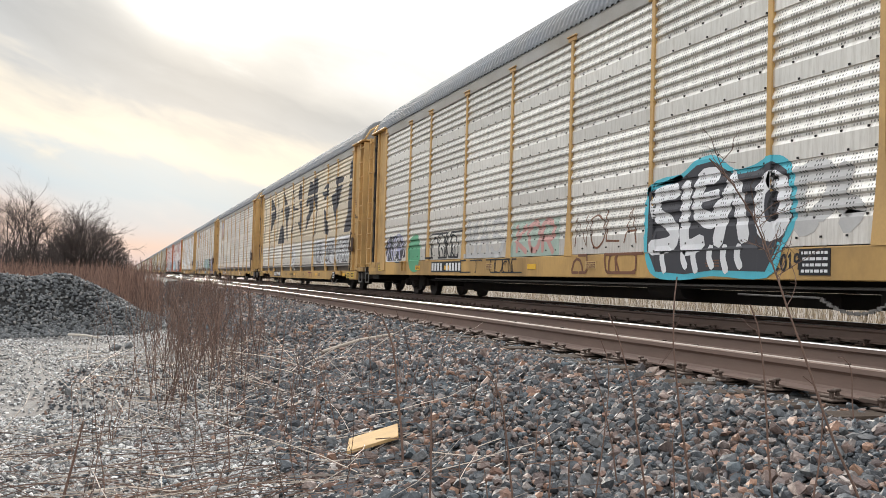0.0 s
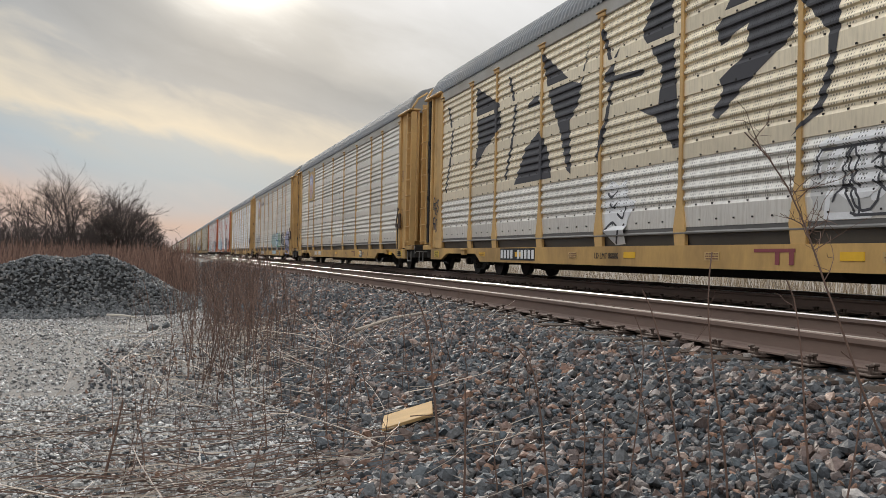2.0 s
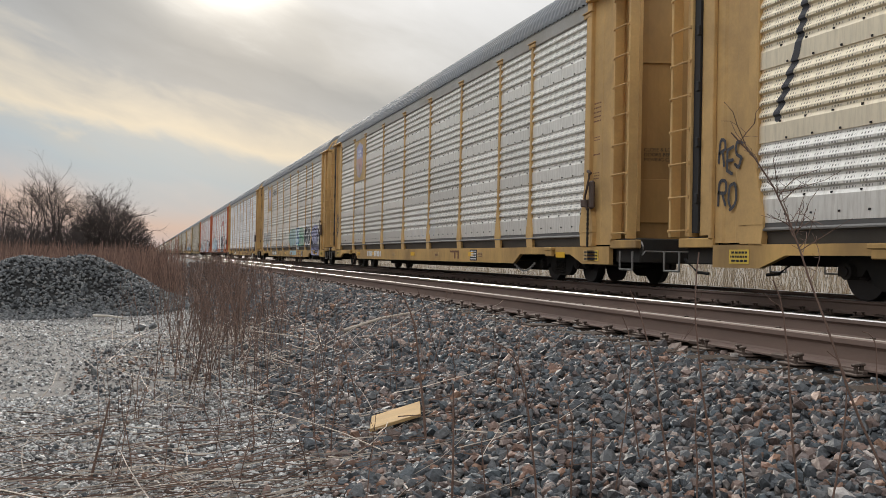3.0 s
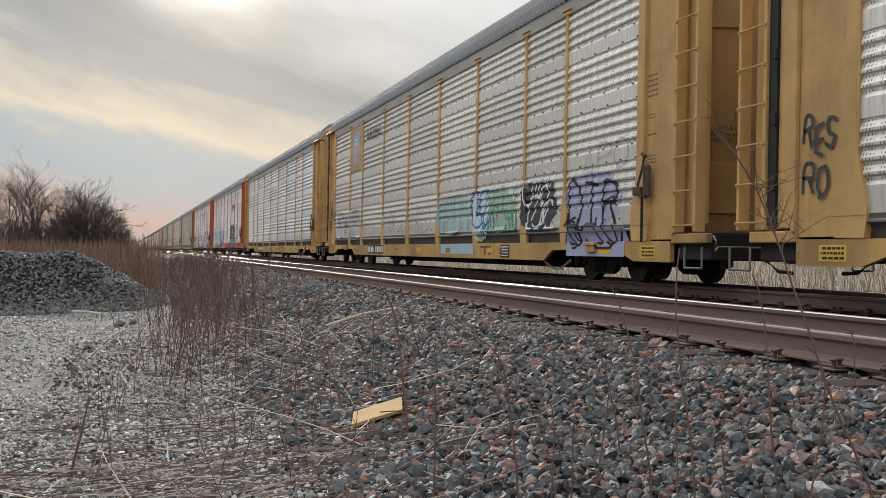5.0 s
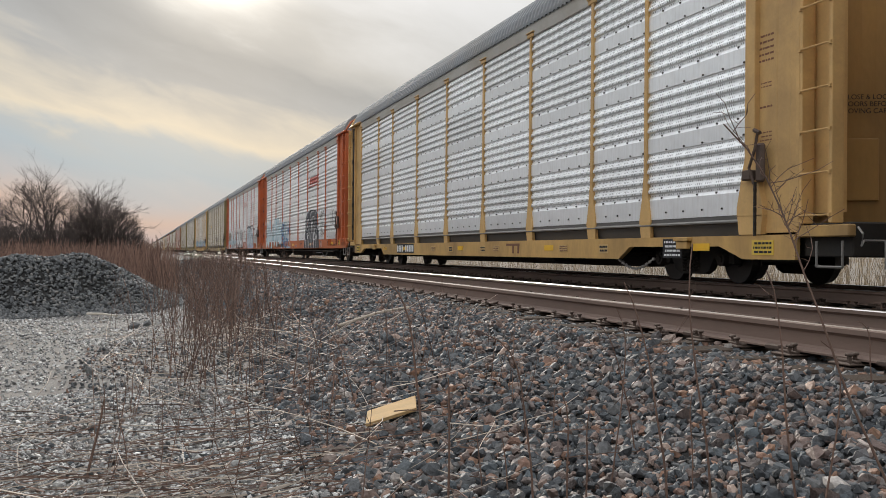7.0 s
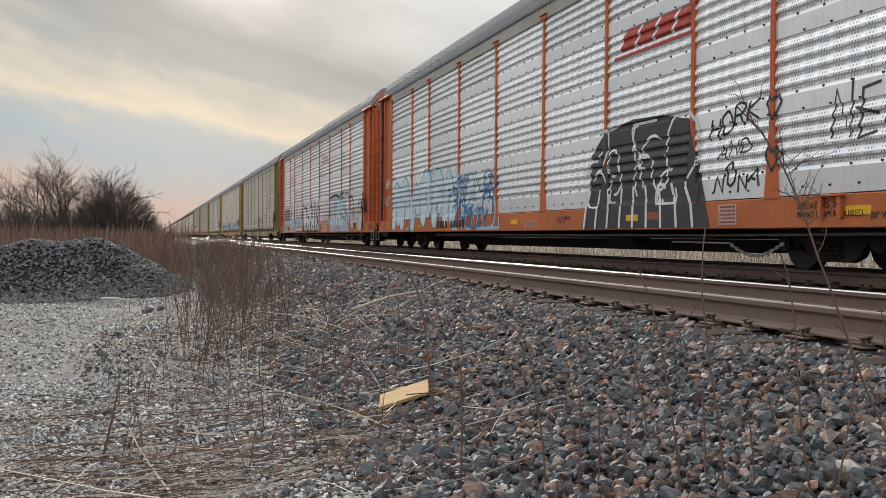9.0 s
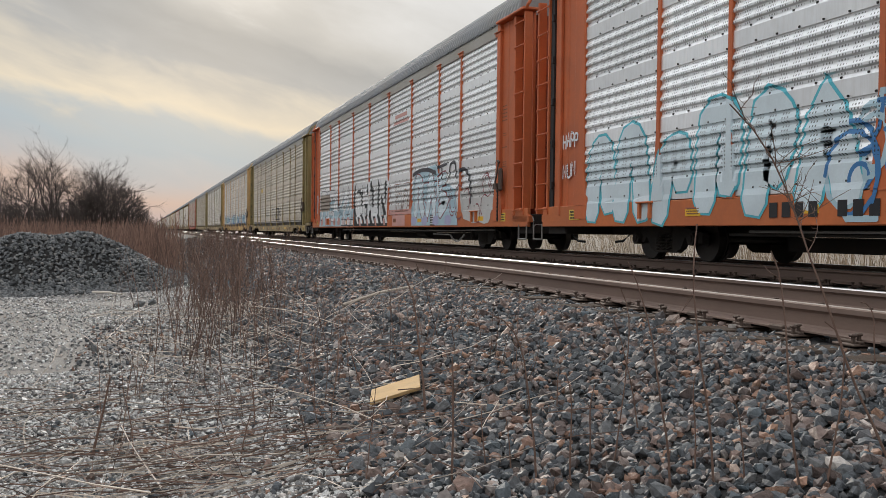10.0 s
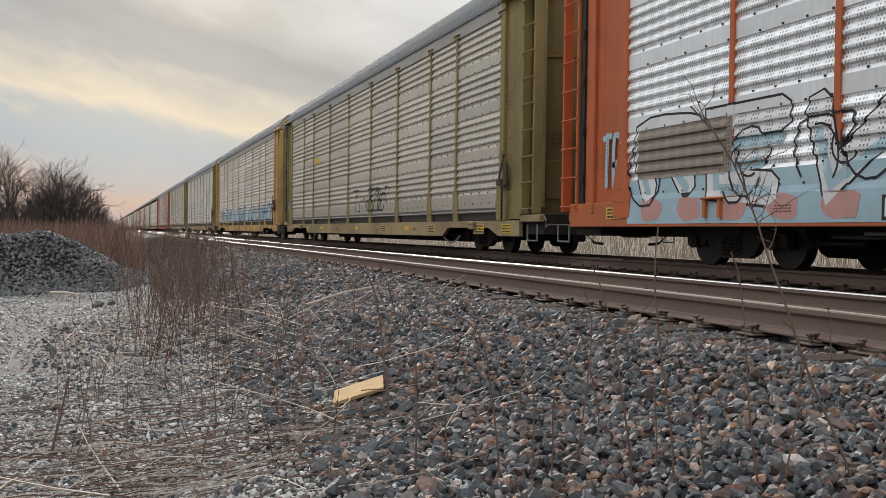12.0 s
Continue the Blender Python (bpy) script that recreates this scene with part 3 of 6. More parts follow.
NEAR_RAILS, FAR_RAILS = (4.15, 5.65), (8.80, 10.30)


def rail_outline(cx):
    """Section of a flat-bottomed rail, its head at z = 0."""
    half = [(0.076, -0.186), (0.076, -0.174), (0.020, -0.158), (0.009, -0.140), (0.009, -0.062), (0.022, -0.048), (0.037, -0.040), (0.037, -0.010), (0.030, -0.002), (0.018, 0.0)]
    return [(cx + x, z) for x, z in half] + [(cx - x, z) for x, z in half[::-1]]


def build_rail(track, cx, head):
    o = rail_outline(cx)
    bm = bmesh.new()
    ys = [-30.0, 0.0, 6.0, 12.0, 25.0, 60.0, 150.0, 400.0, 1500.0]
    rings = [[bm.verts.new((x, y, z)) for x, z in o] for y in ys]
    n = len(o)
    for A, B in zip(rings, rings[1:]):
        for k in range(n):
            f = bm.faces.new((A[k], A[(k + 1) % n], B[(k + 1) % n], B[k]))
            zc = (o[k][1] + o[(k + 1) % n][1]) / 2
            f.material_index = 1 if zc > (-0.0065 if head == M["rail_top"] else -0.0015) else 0
    bmesh.ops.recalc_face_normals(bm, faces=bm.faces[:])
    part("rail", bm, [M["rail_side"], head], track)


def build_track(rails, heads, label, stretch):
    track = empty("railway_track", label, "railway track", kind="structure")
    for cx, head in zip(rails, heads):
        build_rail(track, cx, head)
    mid = sum(rails) / 2
    rng = random.Random(round(mid * 10))
    ties = []
    for i in range(4):
        bm = bmesh.new()
        box(bm, -1.3, 1.3, -0.115, 0.115, -0.19, 0.0, bevel=0.012)
        for v in bm.verts:
            v.co += Vector((rng.uniform(-0.02, 0.02), rng.uniform(-0.008, 0.008), rng.uniform(-0.006, 0.004)))
        ties.append(part("sleeper", bm, M["tie"], track))
    bm = bmesh.new()
    box(bm, -0.17, 0.17, -0.095, 0.095, 0.0, 0.014, bevel=0.004)
    box(bm, -0.115, -0.080, -0.09, 0.09, 0.012, 0.032, bevel=0.005)
    box(bm, 0.080, 0.115, -0.09, 0.09, 0.012, 0.032, bevel=0.005)
    plate = part("tie_plate", bm, M["spike"], track)
    bm = bmesh.new()
    box(bm, -0.009, 0.009, -0.009, 0.009, -0.02, 0.030)
    box(bm, -0.024, 0.018, -0.019, 0.019, 0.024, 0.042, bevel=0.006)
    spike = part("rail_spike", bm, M["spike"], track)
    bm = bmesh.new()
    box(bm, -0.045, 0.0, -0.07, 0.07, 0.0, 0.035, bevel=0.008)
    box(bm, -0.025, 0.0, -0.11, -0.05, 0.0, 0.028, bevel=0.008)
    box(bm, -0.025, 0.0, 0.05, 0.11, 0.0, 0.028, bevel=0.008)
    anchor = part("rail_anchor", bm, M["spike"], track)
    first = True
    y0, y1 = stretch
    for i in range(int((y1 - y0) / TIE_GAP)):
        y = y0 + i * TIE_GAP + rng.uniform(-0.03, 0.03)
        m = pose(mid + rng.uniform(-0.04, 0.04), y, -0.215 + rng.uniform(-0.008, 0.004), 0, 0, rng.uniform(-1, 1))
        if i < 4:
            ties[i].matrix_basis = m
        else:
            again(ties[i % 4], track, m)
        if i > 84:
            continue
        for cx in rails:
            if first:
                plate.matrix_basis = pose(cx, y, -0.214)
                spike.matrix_basis = pose(cx - 0.098, y + 0.05, -0.190)
                anchor.matrix_basis = pose(cx - 0.045, y + 0.2, -0.19)
                first = False
            else:
                again(plate, track, pose(cx, y, -0.214))
                again(spike, track, pose(cx - 0.098, y + rng.choice((-0.055, 0.055)), -0.190 + rng.uniform(0, 0.02), 0, rng.uniform(-6, 6), 0))
            if cx == rails[0]:
                again(spike, track, pose(cx - 0.135, y + rng.choice((-0.05, 0.04)), -0.195 + rng.uniform(0, 0.025), rng.uniform(-6, 6), rng.uniform(-8, 8), 0))
                if i % 2:
                    again(anchor, track, pose(cx - 0.06, y + 0.17, -0.195))
    return track


# ------------------------------------------------------------------ the train
SPEED, PITCH, FRONT = 15.76, 28.87, 5.51      # metres a second, car to car, first car's front panel edge at the start
CAR_X = 9.55
HALF = 12.0                                    # half the panelled length
BAYS = [2.74, 1.96, 2.92, 2.92, 2.92, 2.92, 2.92, 1.96, 2.74]
POSTS = [-sum(BAYS) / 2 + sum(BAYS[:i]) for i in range(len(BAYS) + 1)]
SLACK = (0.03, -0.12, 0.27, 0.29, 0.33, 0.0, -0.25)   # how far each of the first cars stands from an even spacing
SHEET, SHEET_Z, ROWS = 1.01, 1.085, 4
SKIN, RIB, POST_FACE = -1.543, 0.038, -1.594
RIB_Z = [0.330 + 0.168 * i for i in range(4)]


def car_y(k):
    """Where the middle of car k stands at the start."""
    return FRONT + k * PITCH + HALF + (SLACK[k] if k < len(SLACK) else 0.0)


def rib_depth(z):
    """How far a side sheet stands out at height z above its lower edge: a smooth lapped band, then four ribs."""
    if z < 0.235:
        return 0.024
    if z < 0.285:
        return 0.024 * (0.285 - z) / 0.05
    d = 0.0
    for r in RIB_Z:
        u = z - r
        if 0 < u < 0.138:
            d = max(d, RIB * min(1, u / 0.022, (0.138 - u) / 0.082))
    return d


SHEET_PROFILE = [0.0, 0.12, 0.235, 0.285] + [r + o for r in RIB_Z for o in (0.0, 0.022, 0.040, 0.056, 0.138)] + [SHEET]
cache = {}


def sheet_mesh(width, mat, drop=0.0):
    """One side sheet between two posts; drop lengthens the lowest one down to the sill."""
    key = (round(width, 3), mat.name, drop)
    if key not in cache:
        w = width - 0.02
        bm = bmesh.new()
        prof = [(SKIN, -drop)] + [(SKIN - rib_depth(z), z - drop * (z == 0.0)) for z in SHEET_PROFILE]
        A = [bm.verts.new((x, 0.01, z)) for x, z in prof]
        B = [bm.verts.new((x, 0.01 + w, z)) for x, z in prof]
        for k in range(len(A) - 1):
            bm.faces.new((A[k], A[k + 1], B[k + 1], B[k]))
        n = max(3, round(w / 0.52))
        for row, shift in ((0.022, 0.0), (0.262, 0.5)):
            for i in range(n):
                y = 0.10 + (w - 0.20) * (i + shift * 0.6) / n
                out = SKIN - rib_depth(row)
                box(bm, out - 0.016, out + 0.012, y - 0.013, y + 0.013, row - 0.013, row + 0.013, mi=1)
        me = bpy.data.meshes.new("side_sheet")
        bm.to_mesh(me)
        bm.free()
        me.materials.append(mat)
        me.materials.append(M["bolt"])
        cache[key] = me
    return cache[key]


def shared(key, make, *mats):
    """One mesh for all the parts of this kind: made once, kept under its key."""
    if key not in cache:
        bm = bmesh.new()
        make(bm)
        me = bpy.data.meshes.new(key[0])
        bm.to_mesh(me)
        bm.free()
        for mm in mats:
            me.materials.append(mm)
        cache[key] = me
    return cache[key]


def put(name, me, parent, m=None, label=""):
    o = new(name, me)
    o.parent = parent
    if m is not None:
        o.matrix_basis = m
    if label:
        tagged(o, label)
    return o


def post_bm(bm):
    """Side post: narrow above, flaring into a wide foot that leans back to the sill."""
    o = [(-0.046, 5.16), (-0.046, 1.75), (-0.10, 1.35), (-0.175, 1.00), (-0.175, 0.97), (0.175, 0.97), (0.175, 1.00), (0.10, 1.35), (0.046, 1.75), (0.046, 5.16)]
    prism(bm, o, "x", POST_FACE, SKIN + 0.01)
    # foot, leaning back under the sheet
    A = [(POST_FACE, -0.175, 0.97), (POST_FACE, 0.175, 0.97), (SKIN + 0.01, 0.175, 0.97), (SKIN + 0.01, -0.175, 0.97)]
    B = [(-1.575, -0.15, 0.71), (-1.575, 0.15, 0.71), (SKIN + 0.03, 0.15, 0.71), (SKIN + 0.03, -0.15, 0.71)]
    va, vb = [bm.verts.new(p) for p in A], [bm.verts.new(p) for p in B]
    fs = [bm.faces.new((va[i], va[(i + 1) % 4], vb[(i + 1) % 4], vb[i])) for i in range(4)]
    bmesh.ops.recalc_face_normals(bm, faces=fs)


def flush_post_bm(bm):
    """Side post of the deep-sill cars: flares straight down onto the sill."""
    o = [(-0.046, 5.16), (-0.046, 2.1), (-0.085, 1.6), (-0.15, 0.975), (0.15, 0.975), (0.085, 1.6), (0.046, 2.1), (0.046, 5.16)]
    prism(bm, o, "x", POST_FACE, SKIN + 0.01)


def cap_bm(bm):
    box(bm, POST_FACE - 0.012, SKIN, -0.16, 0.16, 5.10, 5.18, bevel=0.01)
    box(bm, POST_FACE - 0.035, SKIN, -0.19, 0.19, 5.185, 5.215, bevel=0.008)


def sill_outline():
    h = [(-13.0, 0.38), (-11.9, 0.38), (-11.35, 0.56), (-8.75, 0.56), (-8.35, 0.35)]
    return h + [(-y, z) for y, z in h[::-1]] + [(13.0, 0.71), (-13.0, 0.71)]


def roof_bm(bm):
    half = [(1.60, 5.37), (1.60, 5.44), (1.53, 5.66), (1.38, 5.90), (1.14, 6.11), (0.62, 6.28)]
    sec = [(-x, z) for x, z in half] + [(0, 6.33)] + half[::-1]
    rows, y, up = [], -13.3, 0
    while y < 13.31:
        lift = 0.028 if up in (1, 2) else 0.0
        rows.append([bm.verts.new((x * (1 + lift * 0.5), y, z + lift)) for x, z in sec])
        y += 0.03 if up in (0, 2) else 0.07
        up = (up + 1) % 4
    for A, B in zip(rows, rows[1:]):
        for k in range(len(sec) - 1):
            bm.faces.new((A[k], A[k + 1], B[k + 1], B[k]))
    bm.faces.new(rows[0])
    bm.faces.new(rows[-1][::-1])
    bmesh.ops.recalc_face_normals(bm, faces=bm.faces[:])


def door_bm(bm):
    """Radial end door: a bulged sheet with seams, standing between the corner ladders."""
    n = 14
    pts = [(-1.30 + 2.60 * i / n, -12.92 - 0.40 * (1 - abs(-1 + 2 * i / n) ** 2.4)) for i in range(n + 1)]
    for z0, z1, o in ((0.86, 5.85, 0.0),):
        A = [bm.verts.new((x, y - o, z0)) for x, y in pts]
        B = [bm.verts.new((x, y - o, z1)) for x, y in pts]
        for k in range(n):
            bm.faces.new((A[k], A[k + 1], B[k + 1], B[k]))
        back = bm.verts.new((0, -12.6, z1))
        for k in range(n):
            bm.faces.new((B[k], B[k + 1], back))


def corner_post_bm(bm):
    box(bm, -1.60, -1.46, -12.17, -11.98, 0.72, 5.39, bevel=0.01)
    prism(bm, [(-12.19, 1.75), (-12.36, 1.10), (-12.36, 0.98), (-11.80, 0.98), (-11.80, 1.10), (-11.965, 1.75)], "x", -1.606, -1.50)
    prism(bm, [(-12.36, 0.976), (-12.32, 0.72), (-11.84, 0.72), (-11.80, 0.976)], "x", -1.598, -1.50)


def corner_wall_bm(bm):
    """Plain corner wall, with two shallow upright folds."""
    o = [(-1.520, -12.12), (-1.520, -12.52), (-1.508, -12.55), (-1.508, -12.80), (-1.535, -12.84), (-1.535, -13.02), (-1.46, -13.02), (-1.46, -12.12)]
    prism(bm, o, "z", 0.74, 5.36)


def corner_edge_bm(bm):
    box(bm, -1.605, -1.53, -13.10, -13.022, 0.80, 5.36, bevel=0.012)


def ladder_back_bm(bm):
    o = [(-1.53, -13.02), (-1.53, -13.06), (-1.36, -13.10), (-1.36, -13.60), (-1.30, -13.60), (-1.30, -13.02)]
    prism(bm, o, "z", 0.98, 5.36)


def stile_bm(bm):
    box(bm, -1.605, -1.42, -0.03, 0.03, 0.84, 5.34, bevel=0.008)


def rung_bm(bm):
    rod(bm, [(-1.615, -13.66, 0), (-1.635, -13.62, 0.0), (-1.635, -13.16, 0.0), (-1.615, -13.12, 0)], 0.013)
    for y in (-13.66, -13.12):
        box(bm, -1.63, -1.60, y - 0.022, y + 0.022, -0.022, 0.022)


def rear_wall_bm(bm):
    """The rear corner goes on past its fold, to the seal of the door."""
    o = [(-1.535, -13.10), (-1.535, -13.36), (-1.52, -13.44), (-1.40, -13.44), (-1.40, -13.66), (-1.33, -14.16), (-1.28, -14.16), (-1.28, -13.10)]
    prism(bm, o, "z", 0.86, 5.36)


def seal_bm(bm):
    """Rubber door seal with its row of lugs."""
    box(bm, -1.56, -1.42, -13.60, -13.445, 0.9, 5.34)
    for i in range(5):
        box(bm, -1.60, -1.54, -13.50, -13.43, 1.35 + 0.86 * i, 1.50 + 0.86 * i, bevel=0.01)


def eave_bm(bm):
    box(bm, -1.68, -1.30, -13.75, -12.05, 5.37, 5.43, bevel=0.012)
    rod(bm, [(-1.60, -13.72, 5.38), (-1.58, -13.80, 5.48), (-1.42, -13.82, 5.75), (-1.1, -13.78, 5.96)], 0.035)


def wheel_bm(bm):
    for s in (-1, 1):
        x = s * 0.755
        disc_x(bm, x - 0.065, x + 0.065, 0, 0, 0.355, 28)
        disc_x(bm, min(x - s * 0.065, x - s * 0.09), max(x - s * 0.065, x - s * 0.09), 0, 0, 0.382, 28)
        disc_x(bm, min(x + s * 0.065, x + s * 0.085), max(x + s * 0.065, x + s * 0.085), 0, 0, 0.11, 14)
    disc_x(bm, -0.98, 0.98, 0, 0, 0.075, 12)


def side_frame_bm(bm):
    o = [(-1.12, 0.30), (-1.12, 0.46), (-0.80, 0.52), (-0.42, 0.60), (0.42, 0.60), (0.80, 0.52), (1.12, 0.46), (1.12, 0.30), (0.70, 0.30), (0.62, 0.40), (0.48, 0.20),
         (0.32, 0.13), (-0.32, 0.13), (-0.48, 0.20), (-0.62, 0.40), (-0.70, 0.30)]
    prism(bm, o, "x", -1.06, -0.94)


def spring_bm(bm):
    pts = []
    for i in range(41):
        a = i / 40 * 2 * math.pi * 5
        pts.append((-1.08 + 0.055 * math.cos(a), 0.055 * math.sin(a), 0.17 + 0.26 * i / 40))
    rod(bm, pts, 0.014, 5)


def bearing_bm(bm):
    disc_x(bm, -1.14, -0.98, 0, 0.365, 0.105, 14)
    disc_x(bm, -1.16, -1.13, 0, 0.365, 0.06, 8)


def build_truck(car, y):
    truck = new("truck")
    truck.parent = car
    truck.matrix_basis = pose(0, y, 0)
    for s in (0, 180):
        turn = pose(0, 0, 0, 0, 0, s)
        put("side_frame", shared(("side_frame",), side_frame_bm, M["grime"]), truck, turn)
        for dy in (-0.15, 0, 0.15):
            put("spring", shared(("spring",), spring_bm, M["grime"]), truck, turn @ pose(0, dy, 0))
        for dy in (-0.89, 0.89):
            put("bearing", shared(("bearing",), bearing_bm, M["grime"]), truck, turn @ pose(0, dy, 0))
    put("bolster", shared(("bolster",), lambda bm: box(bm, -1.1, 1.1, -0.22, 0.22, 0.44, 0.62, bevel=0.03), M["grime"]), truck)
    sets = []
    for dy in (-0.89, 0.89):
        w = put("wheelset", shared(("wheelset",), wheel_bm, M["steel"]), truck, pose(0, dy, 0.355))
        sets.append(w)
    return sets


def hose_bm(bm):
    rod(bm, [(-0.55, -13.7, 0.62), (-0.55, -13.95, 0.45), (-0.5, -14.2, 0.28), (-0.45, -14.45, 0.26)], 0.028, 8)
    box(bm, -0.60, -0.45, -13.8, -13.66, 0.56, 0.68)


def coupler_bm(bm):
    box(bm, -0.11, 0.11, -14.15, -13.2, 0.56, 0.80, bevel=0.02)
    box(bm, -0.20, 0.20, -14.50, -14.10, 0.54, 0.82, bevel=0.05)
    box(bm, -0.30, 0.30, -13.98, -13.9, 0.50, 0.86, bevel=0.02)


def lever_bm(bm):
    rod(bm, [(-1.50, -14.02, 0.78), (-1.52, -14.12, 0.70), (-1.52, -14.10, 0.56), (-1.45, -14.06, 0.62), (-0.2, -14.06, 0.62)], 0.014)


def stirrup_bm(bm):
    for a, b in (((-1.575, -13.85, 0.62), (-1.575, -13.85, 0.30)), ((-1.575, -13.85, 0.30), (-1.575, -13.40, 0.30)), ((-1.575, -13.40, 0.30), (-1.575, -13.40, 0.62))):
        rod(bm, [a, b], 0.018)


def brake_bm(bm):
    box(bm, -1.70, -1.58, -12.22, -12.02, 1.46, 1.60, bevel=0.015)
    box(bm, -1.66, -1.58, -12.42, -12.26, 1.42, 1.95, bevel=0.03)
    rod(bm, [(-1.68, -12.36, 2.10), (-1.70, -12.32, 1.86), (-1.70, -12.20, 1.62), (-1.68, -12.28, 1.40)], 0.022)
    rod(bm, [(-1.68, -12.40, 2.08), (-1.68, -12.28, 2.13)], 0.03)


def chain_bm(bm):
    for i in range(16):
        z = 1.40 - i * 0.045
        o = 0.012 if i % 2 else 0.02
        box(bm, -1.675 - o, -1.675 + o, -12.30 - (0.032 - o), -12.30 + (0.032 - o), z - 0.028, z + 0.028)


def swag_bm(bm):
    for i in range(22):
        u = i / 21
        y, z = -8.2 - 1.2 * u, 0.36 - 0.17 * math.sin(math.pi * u)
        o = 0.012 if i % 2 else 0.022
        box(bm, -1.50 - o, -1.50 + o, y - 0.036, y + 0.036, z - (0.034 - o), z + (0.034 - o))
    rod(bm, [(-1.50, -8.2, 0.36), (-1.50, -6.6, 0.37)], 0.014)


def skirt_bm(bm):
    """Sloping plate under the sheets, with a bent lip along its middle."""
    o = [(SKIN - 0.02, 0.998), (SKIN - 0.024, 0.94), (SKIN - 0.052, 0.915), (SKIN - 0.050, 0.895), (-1.52, 0.88), (-1.47, 0.71), (-1.43, 0.71), (SKIN + 0.03, 0.998)]
    # lip faces take brighter bar metal: the skirt's highlight line set by material
    for f in prism(bm, o, "y", -HALF, HALF):
        zc = f.calc_center_median().z
        if len(f.verts) == 4 and 0.90 < zc < 0.93:
            f.material_index = 1


def plates_bm(w, h):
    return lambda bm: box(bm, -1.589, -1.580, -w / 2, w / 2, -h / 2, h / 2)


def tank_bm(bm):
    prism(bm, [(-1.0 + 0.2 * math.cos(k * math.pi / 7), 0.45 + 0.2 * math.sin(k * math.pi / 7)) for k in range(14)], "y", -0.5, 0.5)


def frame_parts(car):
    # second one: dark box added for underframe gear and the shadow below the sills
    for name, b in (("centre_sill", (-0.4, 0.4, -13.0, 13.0, 0.42, 0.78)), ("well", (-0.45, 0.45, -7.4, 7.4, 0.20, 0.415)), ("deck", (-1.49, 1.49, -13.0, 13.0, 0.785, 0.86)),
                    ("floor_plate", (-1.35, 1.35, -7.6, 7.6, 0.425, 0.47))):
        put(name, shared((name,), lambda bm: box(bm, *b, bevel=0.01), M["grime"]), car)


def corner_parts(car, paint, side):
    for name, make in (("corner_post", corner_post_bm), ("corner_wall", corner_wall_bm), ("corner_edge", corner_edge_bm), ("ladder_back", ladder_back_bm)):
        put(name, shared((name, paint), make, M[paint]), car, side)


